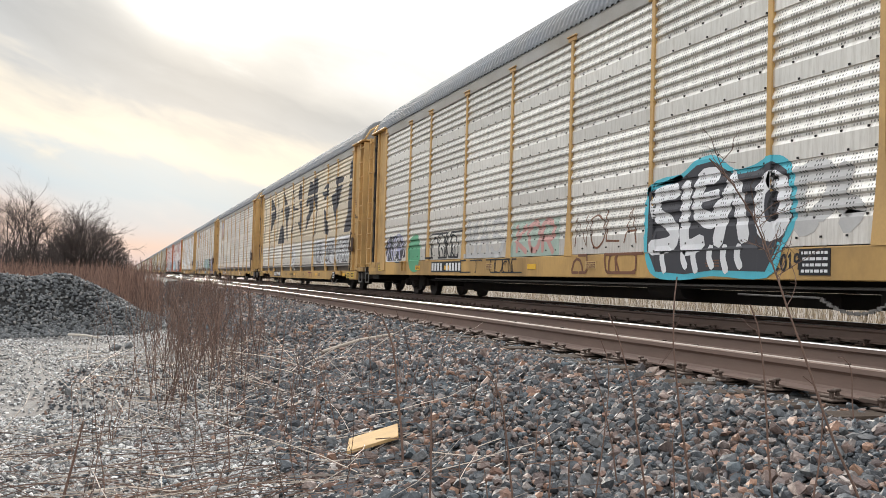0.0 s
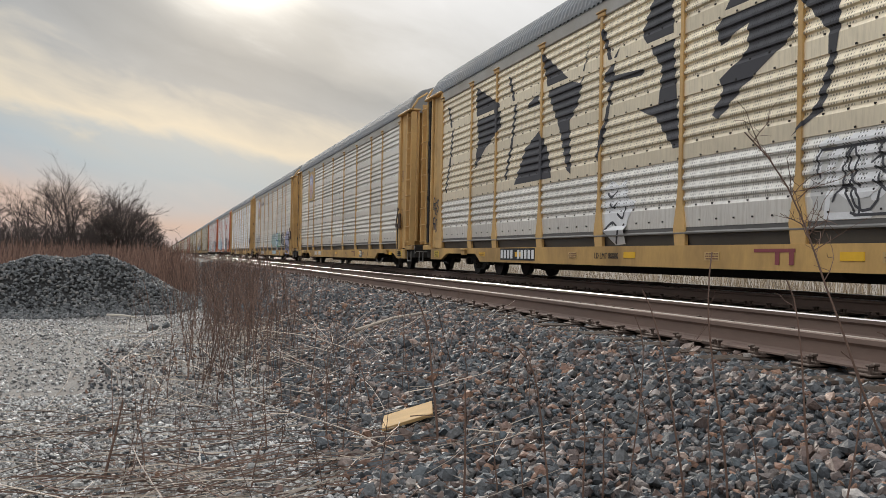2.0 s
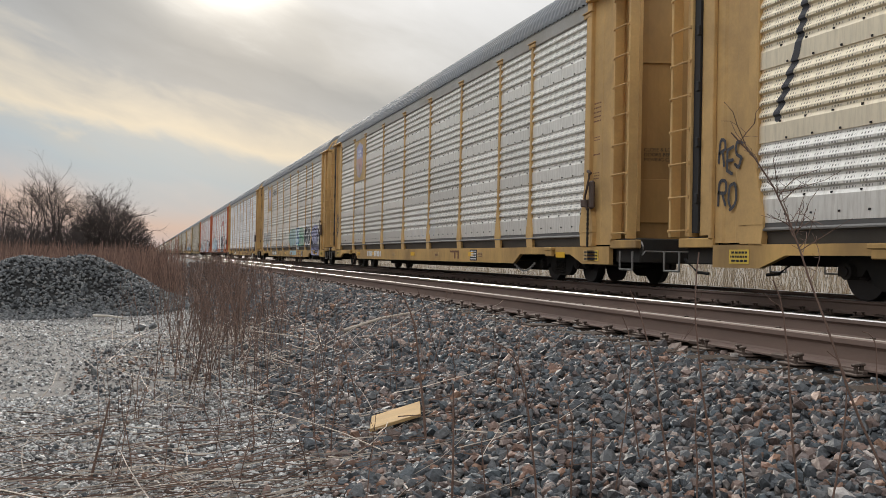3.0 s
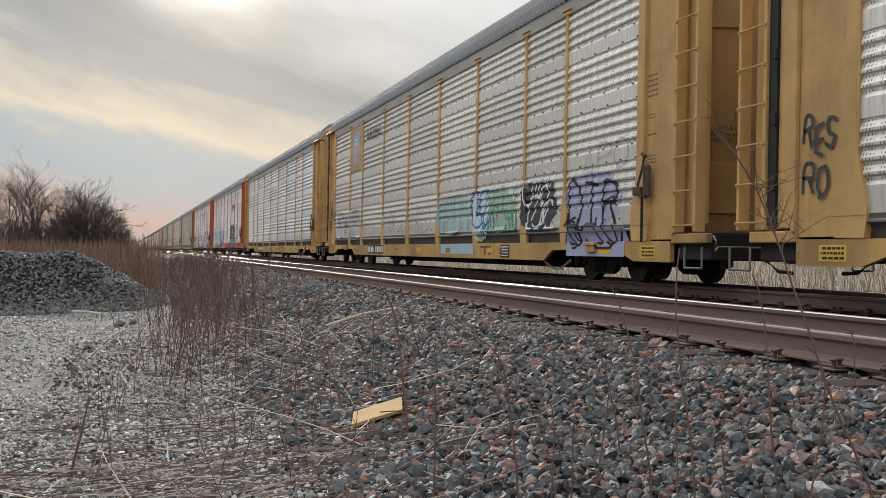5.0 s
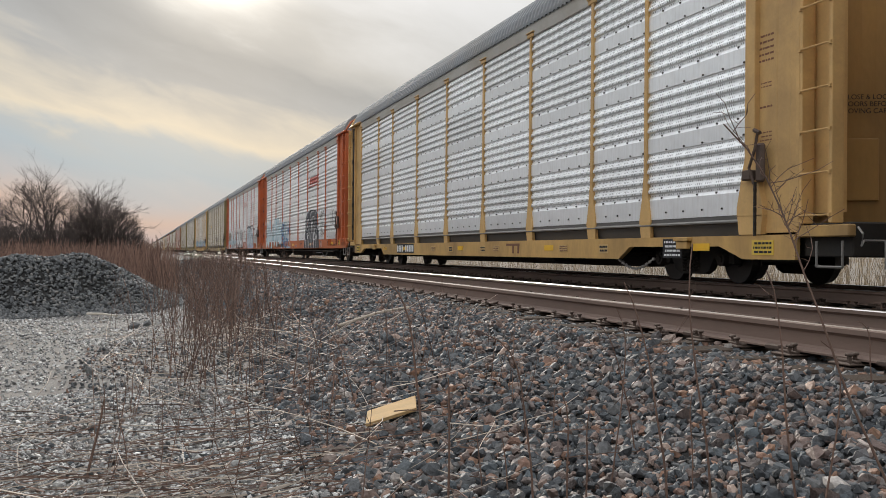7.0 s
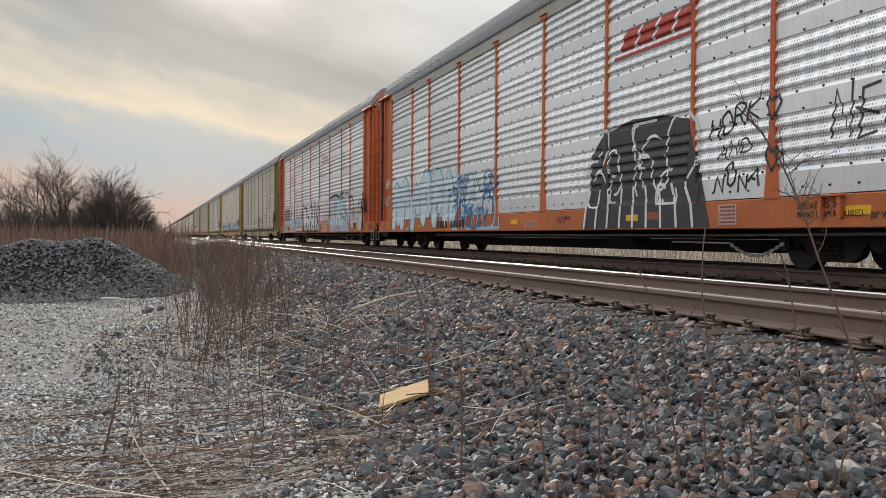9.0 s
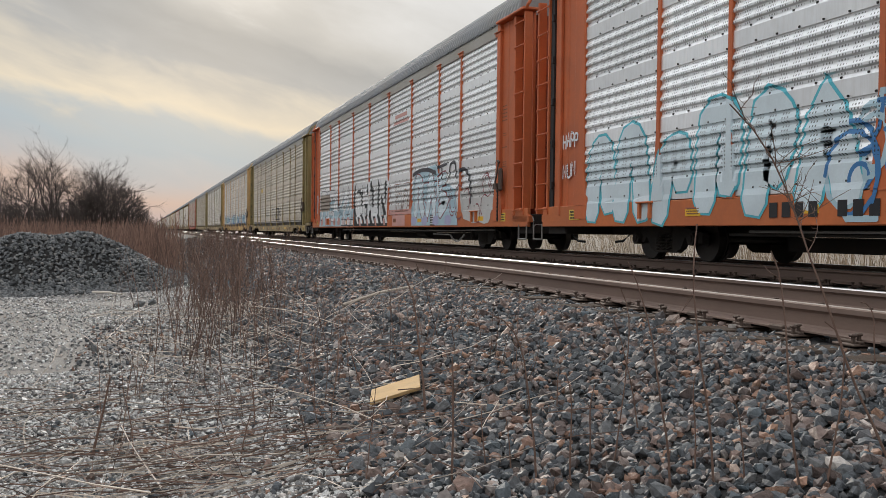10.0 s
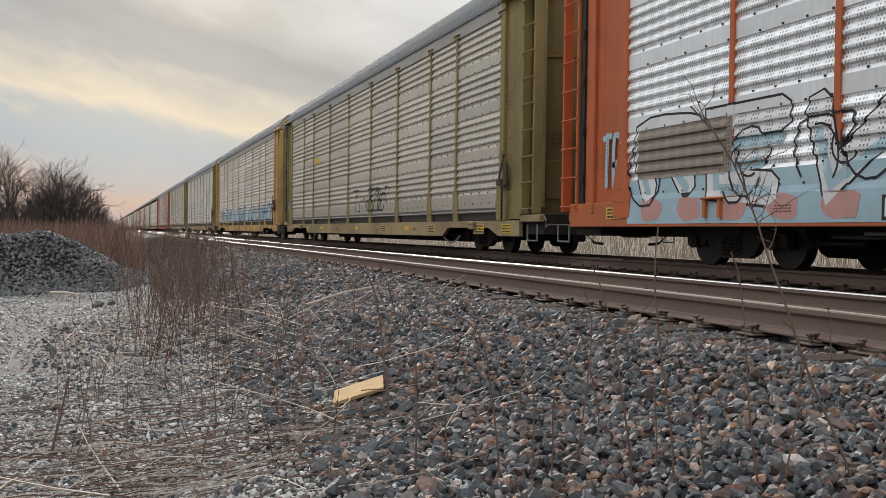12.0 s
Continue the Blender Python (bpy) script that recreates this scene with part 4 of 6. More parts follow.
def build_car(k, paint, sheets, label, flush=False, detail=True, foot=None):
    """One covered auto-rack car; its front end points to -y and its visible side to -x."""
    p, s = M[paint], M[sheets]
    car = empty("auto_rack_car", label, "rail car", group="cars of the freight train")
    for turn in (pose(0, 0, 0), pose(0, 0, 0, 0, 0, 180)):
        if flush:
            put("side_sill", shared(("deep_sill", paint), lambda bm: box(bm, -1.58, -1.50, -13.9, 13.9, 0.57, 0.985, bevel=0.012), M[paint + "_sill"]), car, turn)
        else:
            put("side_sill", shared(("side_sill", paint), lambda bm: prism(bm, sill_outline(), "x", -1.58, -1.50), M[paint + "_sill"]), car, turn)
    frame_parts(car)
    for turn in (pose(0, 0, 0), pose(0, 0, 0, 0, 0, 180)):
        if not flush:
            put("skirt", shared(("skirt",), skirt_bm, M["skirt"], M["galv_bar"]), car, turn)
        elif detail and turn[0][0] > 0:
            put("brake_pipe", shared(("brake_pipe",), lambda bm: rod(bm, [(-1.42, -11.5, 0.50), (-1.42, -8, 0.48), (-1.42, 7, 0.49)], 0.02, 6), M["galv_bar"]), car)
        put("top_rail", shared(("top_rail",), lambda bm: box(bm, -1.585, -1.50, -12.1, 12.1, 5.10, 5.40, bevel=0.012), M["eave"]), car, turn)
        near = turn[0][0] > 0
        for b, w in enumerate(BAYS):
            for r in range(ROWS):
                put("side_sheet", sheet_mesh(w, s if r or foot is None else M[foot], 0.085 if r == 0 else 0.0), car, turn @ pose(0, POSTS[b], SHEET_Z + r * SHEET))
        for i, y in enumerate(POSTS):
            put("side_post", shared(("side_post", paint, flush), flush_post_bm if flush else post_bm, p), car, turn @ pose(0, y, 0))
            if near and detail:
                put("post_cap", shared(("post_cap", paint), cap_bm, p), car, turn @ pose(0, y, 0))
    put("roof", shared(("roof",), roof_bm, M["roof"]), car)
    for turn in (pose(0, 0, 0), pose(0, 0, 0, 0, 0, 180)):
        flip = turn @ Matrix.Diagonal((-1, 1, 1, 1))
        for side in (turn, flip):
            corner_parts(car, paint, side)
            if turn[0][0] < 0:
                put("rear_wall", shared(("rear_wall", paint), rear_wall_bm, p), car, side)
                side = side @ pose(0, -0.52, 0)
            for y in (-13.12, -13.66):
                put("ladder_stile", shared(("ladder_stile", paint), stile_bm, p), car, side @ pose(0, y, 0))
            if detail:
                for z in range(9):
                    put("ladder_rung", shared(("ladder_rung", paint), rung_bm, p), car, side @ pose(0, 0, 0.94 + 0.525 * z))
                put("stirrup_step", shared(("stirrup_step",), stirrup_bm, M["galv_bar"]), car, side)
        put("eave_bracket", shared(("eave_bracket", paint), eave_bm, p), car, turn)
        put("eave_bracket", shared(("eave_bracket", paint), None, p), car, flip)
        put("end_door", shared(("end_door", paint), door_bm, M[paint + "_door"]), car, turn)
        put("end_platform", shared(("end_platform", paint), lambda bm: box(bm, -1.45, 1.45, -13.88, -13.02, 0.42, 0.85, bevel=0.02), M["grime"]), car, turn)
        for s_ in (-1, 1):
            put("end_sill_bracket", shared(("end_sill_bracket", paint, s_), lambda bm: box(bm, min(s_ * 1.46, s_ * 1.58), max(s_ * 1.46, s_ * 1.58), -13.95, -13.02, 0.67, 0.82, bevel=0.015), M[paint + "_sill"]), car, turn)
        if detail:
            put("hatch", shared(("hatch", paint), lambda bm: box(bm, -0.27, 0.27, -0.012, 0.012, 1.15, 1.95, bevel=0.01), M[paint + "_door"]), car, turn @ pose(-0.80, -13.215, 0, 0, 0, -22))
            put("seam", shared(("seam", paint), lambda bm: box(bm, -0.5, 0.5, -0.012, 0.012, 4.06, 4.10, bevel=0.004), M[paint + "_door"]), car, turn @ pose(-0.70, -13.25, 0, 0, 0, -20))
        put("coupler", shared(("coupler",), coupler_bm, M["grime"]), car, turn)
        if detail:
            put("air_hose", shared(("air_hose",), hose_bm, M["black"]), car, turn)
            put("uncoupling_lever", shared(("uncoupling_lever",), lever_bm, M["galv_bar"]), car, turn)
        if turn[0][0] < 0:
            for side in (turn, flip):
                put("door_seal", shared(("door_seal",), lambda bm: seal_bm(bm), M["black"]), car, side)
    if detail:
        put("hand_brake", shared(("hand_brake",), brake_bm, M["spike"]), car)
        put("brake_chain", shared(("brake_chain",), chain_bm, M["bolt"]), car)
        put("hanging_chain", shared(("hanging_chain",), swag_bm, M["galv_bar"]), car)
        put("air_tank", shared(("air_tank",), tank_bm, M["grime"]), car, pose(0, -4.2, 0))
        for y in (-10.9, -5.4, 0.2, 5.6, 8.2):
            put("reflector", shared(("reflector",), plates_bm(0.42, 0.11), M["yellow"]), car, pose(0, y, 0.78 if flush else 0.55))
    wheels = build_truck(car, -9.85) + build_truck(car, 9.85)
    car.matrix_basis = pose(CAR_X, car_y(k), 0)
    return car, wheels


def far_side_bm(bm):
    """Whole side of a distant car: ribbed sheets between its posts."""
    prof = [(SKIN, 0.82)]
    for r in range(ROWS):
        prof += [(SKIN - rib_depth(z), SHEET_Z + r * SHEET + z) for z in SHEET_PROFILE[2::5]]
    prof.append((SKIN, 5.06))
    A = [bm.verts.new((x, -HALF, z)) for x, z in prof]
    B = [bm.verts.new((x, HALF, z)) for x, z in prof]
    for k in range(len(A) - 1):
        bm.faces.new((A[k], A[k + 1], B[k + 1], B[k]))


def build_far_car(k, paint, sheets, label):
    """A car far down the line, with its main parts only."""
    p = M[paint]
    car = empty("auto_rack_car", label, "rail car", group="cars of the freight train")
    for turn in (pose(0, 0, 0), pose(0, 0, 0, 0, 0, 180)):
        put("side_wall", shared(("side_wall", sheets), far_side_bm, M[sheets]), car, turn)
        put("side_sill", shared(("side_sill", paint), lambda bm: prism(bm, sill_outline(), "x", -1.58, -1.50), M[paint + "_sill"]), car, turn)
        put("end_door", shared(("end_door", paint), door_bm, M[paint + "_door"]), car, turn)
        for side in (turn, turn @ Matrix.Diagonal((-1, 1, 1, 1))):
            corner_parts(car, paint, side)
    for y in POSTS if k < 18 else ():
        put("side_post", shared(("side_post", paint, False), post_bm, p), car, pose(0, y, 0))
    put("roof", shared(("roof",), roof_bm, M["roof"]), car)
    frame_parts(car)
    for y in (-9.85, 9.85):
        put("truck", shared(("far_truck",), lambda bm: box(bm, -1.1, 1.1, -1.2, 1.2, 0.02, 0.6, bevel=0.1), M["grime"]), car, pose(0, y, 0))
    car.matrix_basis = pose(CAR_X, car_y(k), 0)
    return car


# ------------------------------------------------------------------ plants
class Twigs:
    """Gathers many thin tapering sticks into one mesh, three or four sides each."""

    def __init__(self):
        self.v, self.f = [], []

    def stick(self, pts, r0, r1, sides=3):
        n = len(pts)
        base = len(self.v)
        for i, p in enumerate(pts):
            d = (Vector(pts[min(i + 1, n - 1)]) - Vector(pts[max(i - 1, 0)]))
            d = d.normalized() if d.length > 1e-9 else Vector((0, 0, 1))
            a = d.cross(Vector((0.31, 0.92, 0.24))).normalized()
            b = d.cross(a)
            r = r0 + (r1 - r0) * i / (n - 1)
            for k in range(sides):
                t = 2 * math.pi * k / sides
                self.v.append(tuple(Vector(p) + (a * math.cos(t) + b * math.sin(t)) * r))
        for i in range(n - 1):
            for k in range(sides):
                q = base + i * sides
                self.f.append((q + k, q + (k + 1) % sides, q + sides + (k + 1) % sides, q + sides + k))

    def done(self, name, mat, parent=None, label=""):
        return raw_part(name, self.v, self.f, mat, parent, label)


def bend(rng, p, d, length, steps, wander, droop=0.0):
    """A wandering line of points from p along d."""
    pts, d = [Vector(p)], Vector(d).normalized()
    for _ in range(steps):
        d = (d + Vector((rng.gauss(0, wander), rng.gauss(0, wander), rng.gauss(0, wander) - droop))).normalized()
        pts.append(pts[-1] + d * length / steps)
    return pts


def grow(rng, tw, p, d, length, r, level, spread):
    pts = bend(rng, p, d, length, 5 if level > 1 else 3, 0.10)
    tw.stick(pts, r, r * 0.55, 5 if level > 2 else 3)
    if level == 0:
        return
    for i in range(rng.randint(3, 5) if level > 1 else rng.randint(3, 6)):
        u = rng.uniform(0.3, 1.0)
        j = min(int(u * (len(pts) - 1)), len(pts) - 2)
        q = pts[j].lerp(pts[j + 1], u * (len(pts) - 1) - j)
        out = (pts[j + 1] - pts[j]).normalized() + Vector((rng.gauss(0, spread), rng.gauss(0, spread), rng.gauss(0.12, spread * 0.6)))
        grow(rng, tw, q, out, length * rng.uniform(0.45, 0.72), max(r * 0.5, 0.004), level - 1, spread)


def bare_tree(x, y, height, seed, label, stems=1, spread=0.55, level=4):
    rng = random.Random(seed)
    height *= 1.13
    z = float(ground_z(x, y))
    thing = empty("bare_tree", label, "tree", group="bare trees of the thicket")
    trunk, crown = Twigs(), Twigs()
    for _ in range(stems):
        lean = Vector((rng.gauss(0, 0.16), rng.gauss(0, 0.16), 1))
        at = Vector((x + rng.gauss(0, 0.2) * (stems > 1), y + rng.gauss(0, 0.2) * (stems > 1), z - 0.05))
        pts = bend(rng, at, lean, height * 0.45, 5, 0.07)
        r = height * 0.013 / stems ** 0.4
        trunk.stick(pts, r, r * 0.6, 7)
        for i in range(6 if stems == 1 else 4):
            p = pts[rng.randint(2, 5)]
            out = Vector((rng.gauss(0, 0.6), rng.gauss(0, 0.6), rng.uniform(0.5, 1.2)))
            grow(rng, crown, p, out, height * rng.uniform(0.28, 0.42), r * 0.55, level - 1, spread)
    trunk.done("trunk", M["bark"], thing)
    crown.done("crown", M["bark"], thing)
    return thing


def shrub(x, y, w, h, seed, label, n=900, mat="bark"):
    """Dense thicket of fine twigs, thin at its uneven edge."""
    rng = random.Random(seed)
    z = float(ground_z(x, y))
    thing = empty("shrub", label, "shrub", group="shrubs of the thicket")
    stems, tw = Twigs(), Twigs()
    for _ in range(12):
        a, e = rng.uniform(0, 6.28), rng.uniform(0.05, 0.5)
        stems.stick(bend(rng, (x + rng.gauss(0, w * 0.12), y + rng.gauss(0, w * 0.12), z - 0.05), (math.cos(a) * e, math.sin(a) * e, 1), h * 0.7, 4, 0.1), 0.05, 0.02, 4)
    for _ in range(n):
        a, rr, u = rng.uniform(0, 6.28), rng.uniform(0, 1) ** 0.5, rng.uniform(0, 1)
        cap = (1 - rr ** 2.2) ** 0.5
        p = Vector((x + math.cos(a) * rr * w / 2, y + math.sin(a) * rr * w / 2, z + h * 0.85 * cap * u + 0.1))
        d = Vector((math.cos(a) * rr, math.sin(a) * rr, rng.uniform(0.3, 1.4)))
        pts = bend(rng, p, d, rng.uniform(0.4, 0.9) * h * 0.25, 3, 0.25)
        tw.stick(pts, 0.014, 0.006)
        tw.stick(bend(rng, pts[1], d + Vector((rng.gauss(0, 0.8), rng.gauss(0, 0.8), 0.2)), h * 0.12, 2, 0.2), 0.01, 0.005)
    stems.done("stem", M["bark"], thing)
    tw.done("twig_mass", M[mat], thing)["kind"] = "stuff"
    return thing


def weed(tw, rng, x, y, height, r=0.003, branches=5, lean=0.1, wander=0.06):
    z = float(ground_z(x, y)) - 0.02
    pts = bend(rng, (x, y, z), (rng.gauss(0, lean), rng.gauss(0, lean), 1), height, 6, wander)
    tw.stick(pts, r, r * 0.45)
    for _ in range(branches):
        i = rng.randint(2, 5)
        a = rng.uniform(0, 6.28)
        p = pts[i].lerp(pts[i + 1], rng.random())
        tw.stick(bend(rng, p, (math.cos(a) * 0.45, math.sin(a) * 0.45, 1), height * rng.uniform(0.12, 0.32), 3, 0.12), r * 0.55, r * 0.3)


def build_brush():
    rng = random.Random(4)
    tw = Twigs()
    for _ in range(190):                        # standing stalks at the foot of the shoulder
        y = rng.uniform(7.6, 15)
        weed(tw, rng, rng.gauss(0.075 * y + 0.05, 0.36), y, rng.uniform(0.4, 1.05), rng.uniform(0.003, 0.0062), rng.randint(3, 8), 0.11)
    for _ in range(620):
        y = rng.uniform(14, 42)
        weed(tw, rng, rng.gauss(0.055 * y + 0.25, 0.65), y, rng.uniform(0.4, 0.95), rng.uniform(0.004, 0.007), rng.randint(3, 6), 0.14)
    for _ in range(80):                         # thinner growth nearer the eye
        y = rng.uniform(4.4, 8)
        weed(tw, rng, rng.uniform(-0.3, 2.4), y, rng.uniform(0.25, 0.75), rng.uniform(0.0022, 0.004), rng.randint(1, 4), 0.2)
    ob = tw.done("standing_weeds", M["stalk"])
    tagged(ob, "thicket of dry reddish-brown weed stalks at the foot of the ballast", "weeds", kind="stuff")
    tw = Twigs()
    dark = Twigs()
    for k in range(470):                       # fallen stalks
        x, y = rng.uniform(-1.9, 1.7), rng.uniform(3.6, 7.6)
        if k % 4 < 2:
            x, y = rng.gauss(0.15, 0.75), rng.choice((4.45, 5.0, 5.9)) + rng.gauss(0, 0.28)
        a = rng.gauss(-0.15, 0.55) if k % 3 else rng.uniform(0, 3.14)
        n = rng.uniform(0.15, 0.95)
        z = float(ground_z(x, y)) + rng.uniform(0.02, 0.09)
        pts = bend(rng, (x, y, z), (math.cos(a), math.sin(a), rng.gauss(0.02, 0.07)), n, 4, 0.10)
        pts = [Vector((p.x, p.y, max(p.z, float(ground_z(p.x, p.y)) + 0.02))) for p in pts]
        r = rng.uniform(0.0018, 0.0048)
        (tw if k % 5 < 2 else dark).stick(pts, r, r * 0.6)
    tagged(dark.done("brown_stalks", M["stalk"]), "brown dead stalks lying in swathes over the grit", "dead stalks", kind="stuff")
    for _ in range(260):
        x, y = rng.gauss(0.9, 0.6), rng.uniform(7, 13)
        a = rng.uniform(0, 3.14)
        z = float(ground_z(x, y)) + rng.uniform(0.01, 0.12)
        r = rng.uniform(0.002, 0.005)
        tw.stick(bend(rng, (x, y, z), (math.cos(a), math.sin(a), rng.gauss(0.1, 0.15)), rng.uniform(0.2, 0.9), 4, 0.12), r, r * 0.6)
    ob = tw.done("fallen_stalks", M["straw"])
    tagged(ob, "bleached dead stalks lying tangled over the grit", "dead stalks", kind="stuff")


def grass_field(name, label, mat, seed, n, spot, height, r):
    rng = random.Random(seed)
    tw = Twigs()
    for _ in range(n):
        x, y = spot(rng)
        z = float(ground_z(x, y)) - 0.03
        tw.stick(bend(rng, (x, y, z), (rng.gauss(0, 0.16), rng.gauss(0, 0.16), 1), rng.uniform(*height), 2, 0.12), r * rng.uniform(0.6, 1.4), r * 0.3)
    tagged(tw.done(name, M[mat]), label, "grass", kind="stuff")


def lone_stalk(x, y, height, r, lean, seed, curve=0.0, branches=2, label="thin dry weed stalk standing in the ballast"):
    """A single stalk close to the eye; curve bends its tip over."""
    rng = random.Random(seed)
    thing = empty("weed_stalk", label, "weed stalk", group="single weed stalks in the ballast")
    z = float(ground_z(x, y)) - 0.02
    tw, n = Twigs(), 12
    pts = [Vector((x, y, z))]
    d = Vector((lean[0], lean[1], 1)).normalized()
    for i in range(n):
        d = (d + Vector((curve * max(0, i - n * 0.6) * 0.16 + rng.gauss(0, 0.035), rng.gauss(0, 0.035), -abs(curve) * max(0, i - n * 0.7) * 0.1))).normalized()
        pts.append(pts[-1] + d * height / n)
    tw.stick(pts, r, r * 0.5, 6)
    tw.done("stem", M["stalk"], thing)
    for _ in range(branches):
        b = Twigs()
        i = rng.randint(7 if branches > 5 else 4, n - 1)
        a = rng.uniform(0, 6.28)
        side = bend(rng, pts[i].lerp(pts[i + 1], rng.random()), (math.cos(a) * 0.7, math.sin(a) * 0.7, 0.8), height * rng.uniform(0.05, 0.16), 4, 0.25)
        b.stick(side, r * 0.36, r * 0.18, 4)
        if branches > 5:
            for q in side[1:3]:
                a += rng.uniform(1, 3)
                b.stick(bend(rng, q, (math.cos(a), math.sin(a), 0.5), height * rng.uniform(0.02, 0.05), 2, 0.3), r * 0.24, r * 0.15, 3)
        b.done("twig", M["stalk"], thing)
    return thing


def build_plants():
    build_brush()
    grass_field("rusty_grass", "tall rust-brown dry grass behind the heap", "redgrass", 31, 9000,
                lambda g: (g.uniform(-16, 0.02) * (1 if g.random() < 0.7 else 0.4) + 0.9, g.uniform(24, 60)), (0.75, 1.65), 0.013)
    grass_field("pale_grass", "pale straw-coloured grass along the far side of the tracks", "palegrass", 32, 13000,
                lambda g: (g.uniform(13.2, 22), 9 + 110 * g.random() ** 1.6), (0.45, 0.9), 0.0075)
    bare_tree(-11.6, 74, 6.6, 41, "slender bare tree with fine upright twigs", 2)
    bare_tree(-6.3, 72, 6.8, 42, "bare grey tree with a wide twiggy crown", 3)
    bare_tree(-4.2, 76, 6.6, 43, "bare grey tree with a wide twiggy crown", 3)
    bare_tree(-8.6, 78, 6.0, 44, "bare grey tree with a wide twiggy crown", 2)
    bare_tree(-2.4, 80, 5.6, 45, "bare grey tree with a wide twiggy crown", 2)
    bare_tree(-14.8, 70, 6.5, 46, "bare grey tree with a wide twiggy crown", 2)
    bare_tree(-9.9, 73, 5.6, 48, "bare grey tree with a wide twiggy crown", 3)
    bare_tree(-17.5, 74, 7.0, 49, "bare grey tree with a wide twiggy crown", 2)
    bare_tree(-5.2, 70, 6.2, 50, "bare grey tree with a wide twiggy crown", 3)
    shrub(-7.6, 69, 4.0, 3.2, 56, "dense dark leafless shrub", 1200)
    shrub(-12.4, 70, 4.5, 3.6, 57, "dense dark leafless shrub", 1200)
    bare_tree(-8.7, 33, 4.2, 47, "bare sapling with thin drooping twigs", 1)
    bare_tree(-13.2, 71, 7.2, 58, "bare grey tree with a wide twiggy crown", 3)
    bare_tree(-7.4, 70, 6.6, 59, "bare grey tree with a wide twiggy crown", 3)
    bare_tree(-3.4, 71, 6.0, 60, "bare grey tree with a wide twiggy crown", 3)
    shrub(-16.5, 66, 5.0, 4.0, 61, "dense dark leafless shrub", 1800)
    shrub(-8.8, 66, 4.6, 3.2, 62, "dense dark leafless shrub", 1500)
    shrub(-5.6, 67, 4.2, 3.0, 63, "dense dark leafless shrub", 1500)
    shrub(-2.6, 70, 5.6, 4.7, 51, "dense dark leafless shrub", 4200)
    shrub(-5.5, 71, 3.4, 3.0, 52, "dense dark leafless shrub", 900)
    shrub(-10.0, 69, 4.5, 3.3, 53, "dense dark leafless shrub", 1300)
    shrub(-14.5, 67, 5.0, 4.2, 54, "dense dark leafless shrub", 1500)
    shrub(-19.5, 69, 5.0, 4.4, 55, "dense dark leafless shrub", 1200)
    # single stalks before the ballast: place, height, thickness, lean
    for i, (x, y, h, r, lean, curve) in enumerate((
            (2.54, 2.63, 1.52, 0.0052, (-0.34, 0.10), -0.3), (2.03, 3.00, 1.02, 0.0050, (-0.05, 0.0), 0.3), (1.90, 3.09, 0.90, 0.0048, (-0.12, 0.0), -0.15),
            (2.26, 2.80, 0.90, 0.0050, (-0.20, 0.0), -0.3), (3.60, 3.90, 0.42, 0.0045, (-0.05, 0.02), -1.1), (1.51, 3.46, 0.78, 0.0048, (-0.06, 0.0), -0.7),
            (1.47, 4.90, 0.90, 0.0075, (-0.10, 0.0), -0.4), (1.11, 7.16, 0.92, 0.0048, (0.01, 0.0), 0.1), (-0.28, 5.40, 0.49, 0.0085, (0.20, 0.0), 0.0),
            (-0.06, 5.31, 0.41, 0.0045, (-0.04, 0.0), 0.0), (1.22, 3.68, 0.55, 0.0055, (-0.01, 0.0), 0.0), (1.61, 3.34, 0.46, 0.0042, (-0.16, 0.0), -0.3),
            (1.66, 3.30, 0.43, 0.0042, (-0.01, 0.0), 0.2), (1.36, 6.03, 0.60, 0.0045, (-0.20, 0.0), -0.3), (1.21, 6.69, 0.40, 0.0042, (-0.25, 0.0), 0.0),
            (2.34, 2.77, 0.66, 0.0045, (0.20, 0.0), -0.8), (1.41, 3.79, 0.28, 0.0038, (0.03, 0.0), 0.3), (0.9, 3.9, 0.35, 0.003, (0.1, 0.0), 0.3),
            (1.78, 3.33, 0.79, 0.0036, (0.07, 0.0), -0.4), (2.06, 4.47, 0.24, 0.0042, (-0.01, 0.0), 0.0), (0.90, 7.15, 0.60, 0.0046, (-0.05, 0.0), 0.0),
            (2.18, 3.83, 0.68, 0.0036, (-0.10, 0.0), -0.5), (1.45, 3.58, 0.28, 0.0036, (-0.06, 0.0), 0.0), (2.17, 8.39, 0.36, 0.0045, (-0.01, 0.0), 0.0),
            (2.15, 2.98, 0.40, 0.0038, (-0.14, 0.0), -0.4), (2.04, 3.14, 0.42, 0.0036, (-0.04, 0.0), 0.2), (0.45, 4.75, 0.30, 0.0040, (0.12, 0.0), 0.0),
            (0.62, 5.60, 0.52, 0.0040, (-0.06, 0.0), 0.2), (0.98, 5.10, 0.46, 0.0038, (0.05, 0.0), -0.2))):
        lone_stalk(x, y, h, r, lean, 60 + i, curve, 22 if i == 0 else 1,
                   "tall crooked dry twig with bare side shoots" if i == 0 else "thin dry weed stalk standing in the ballast")


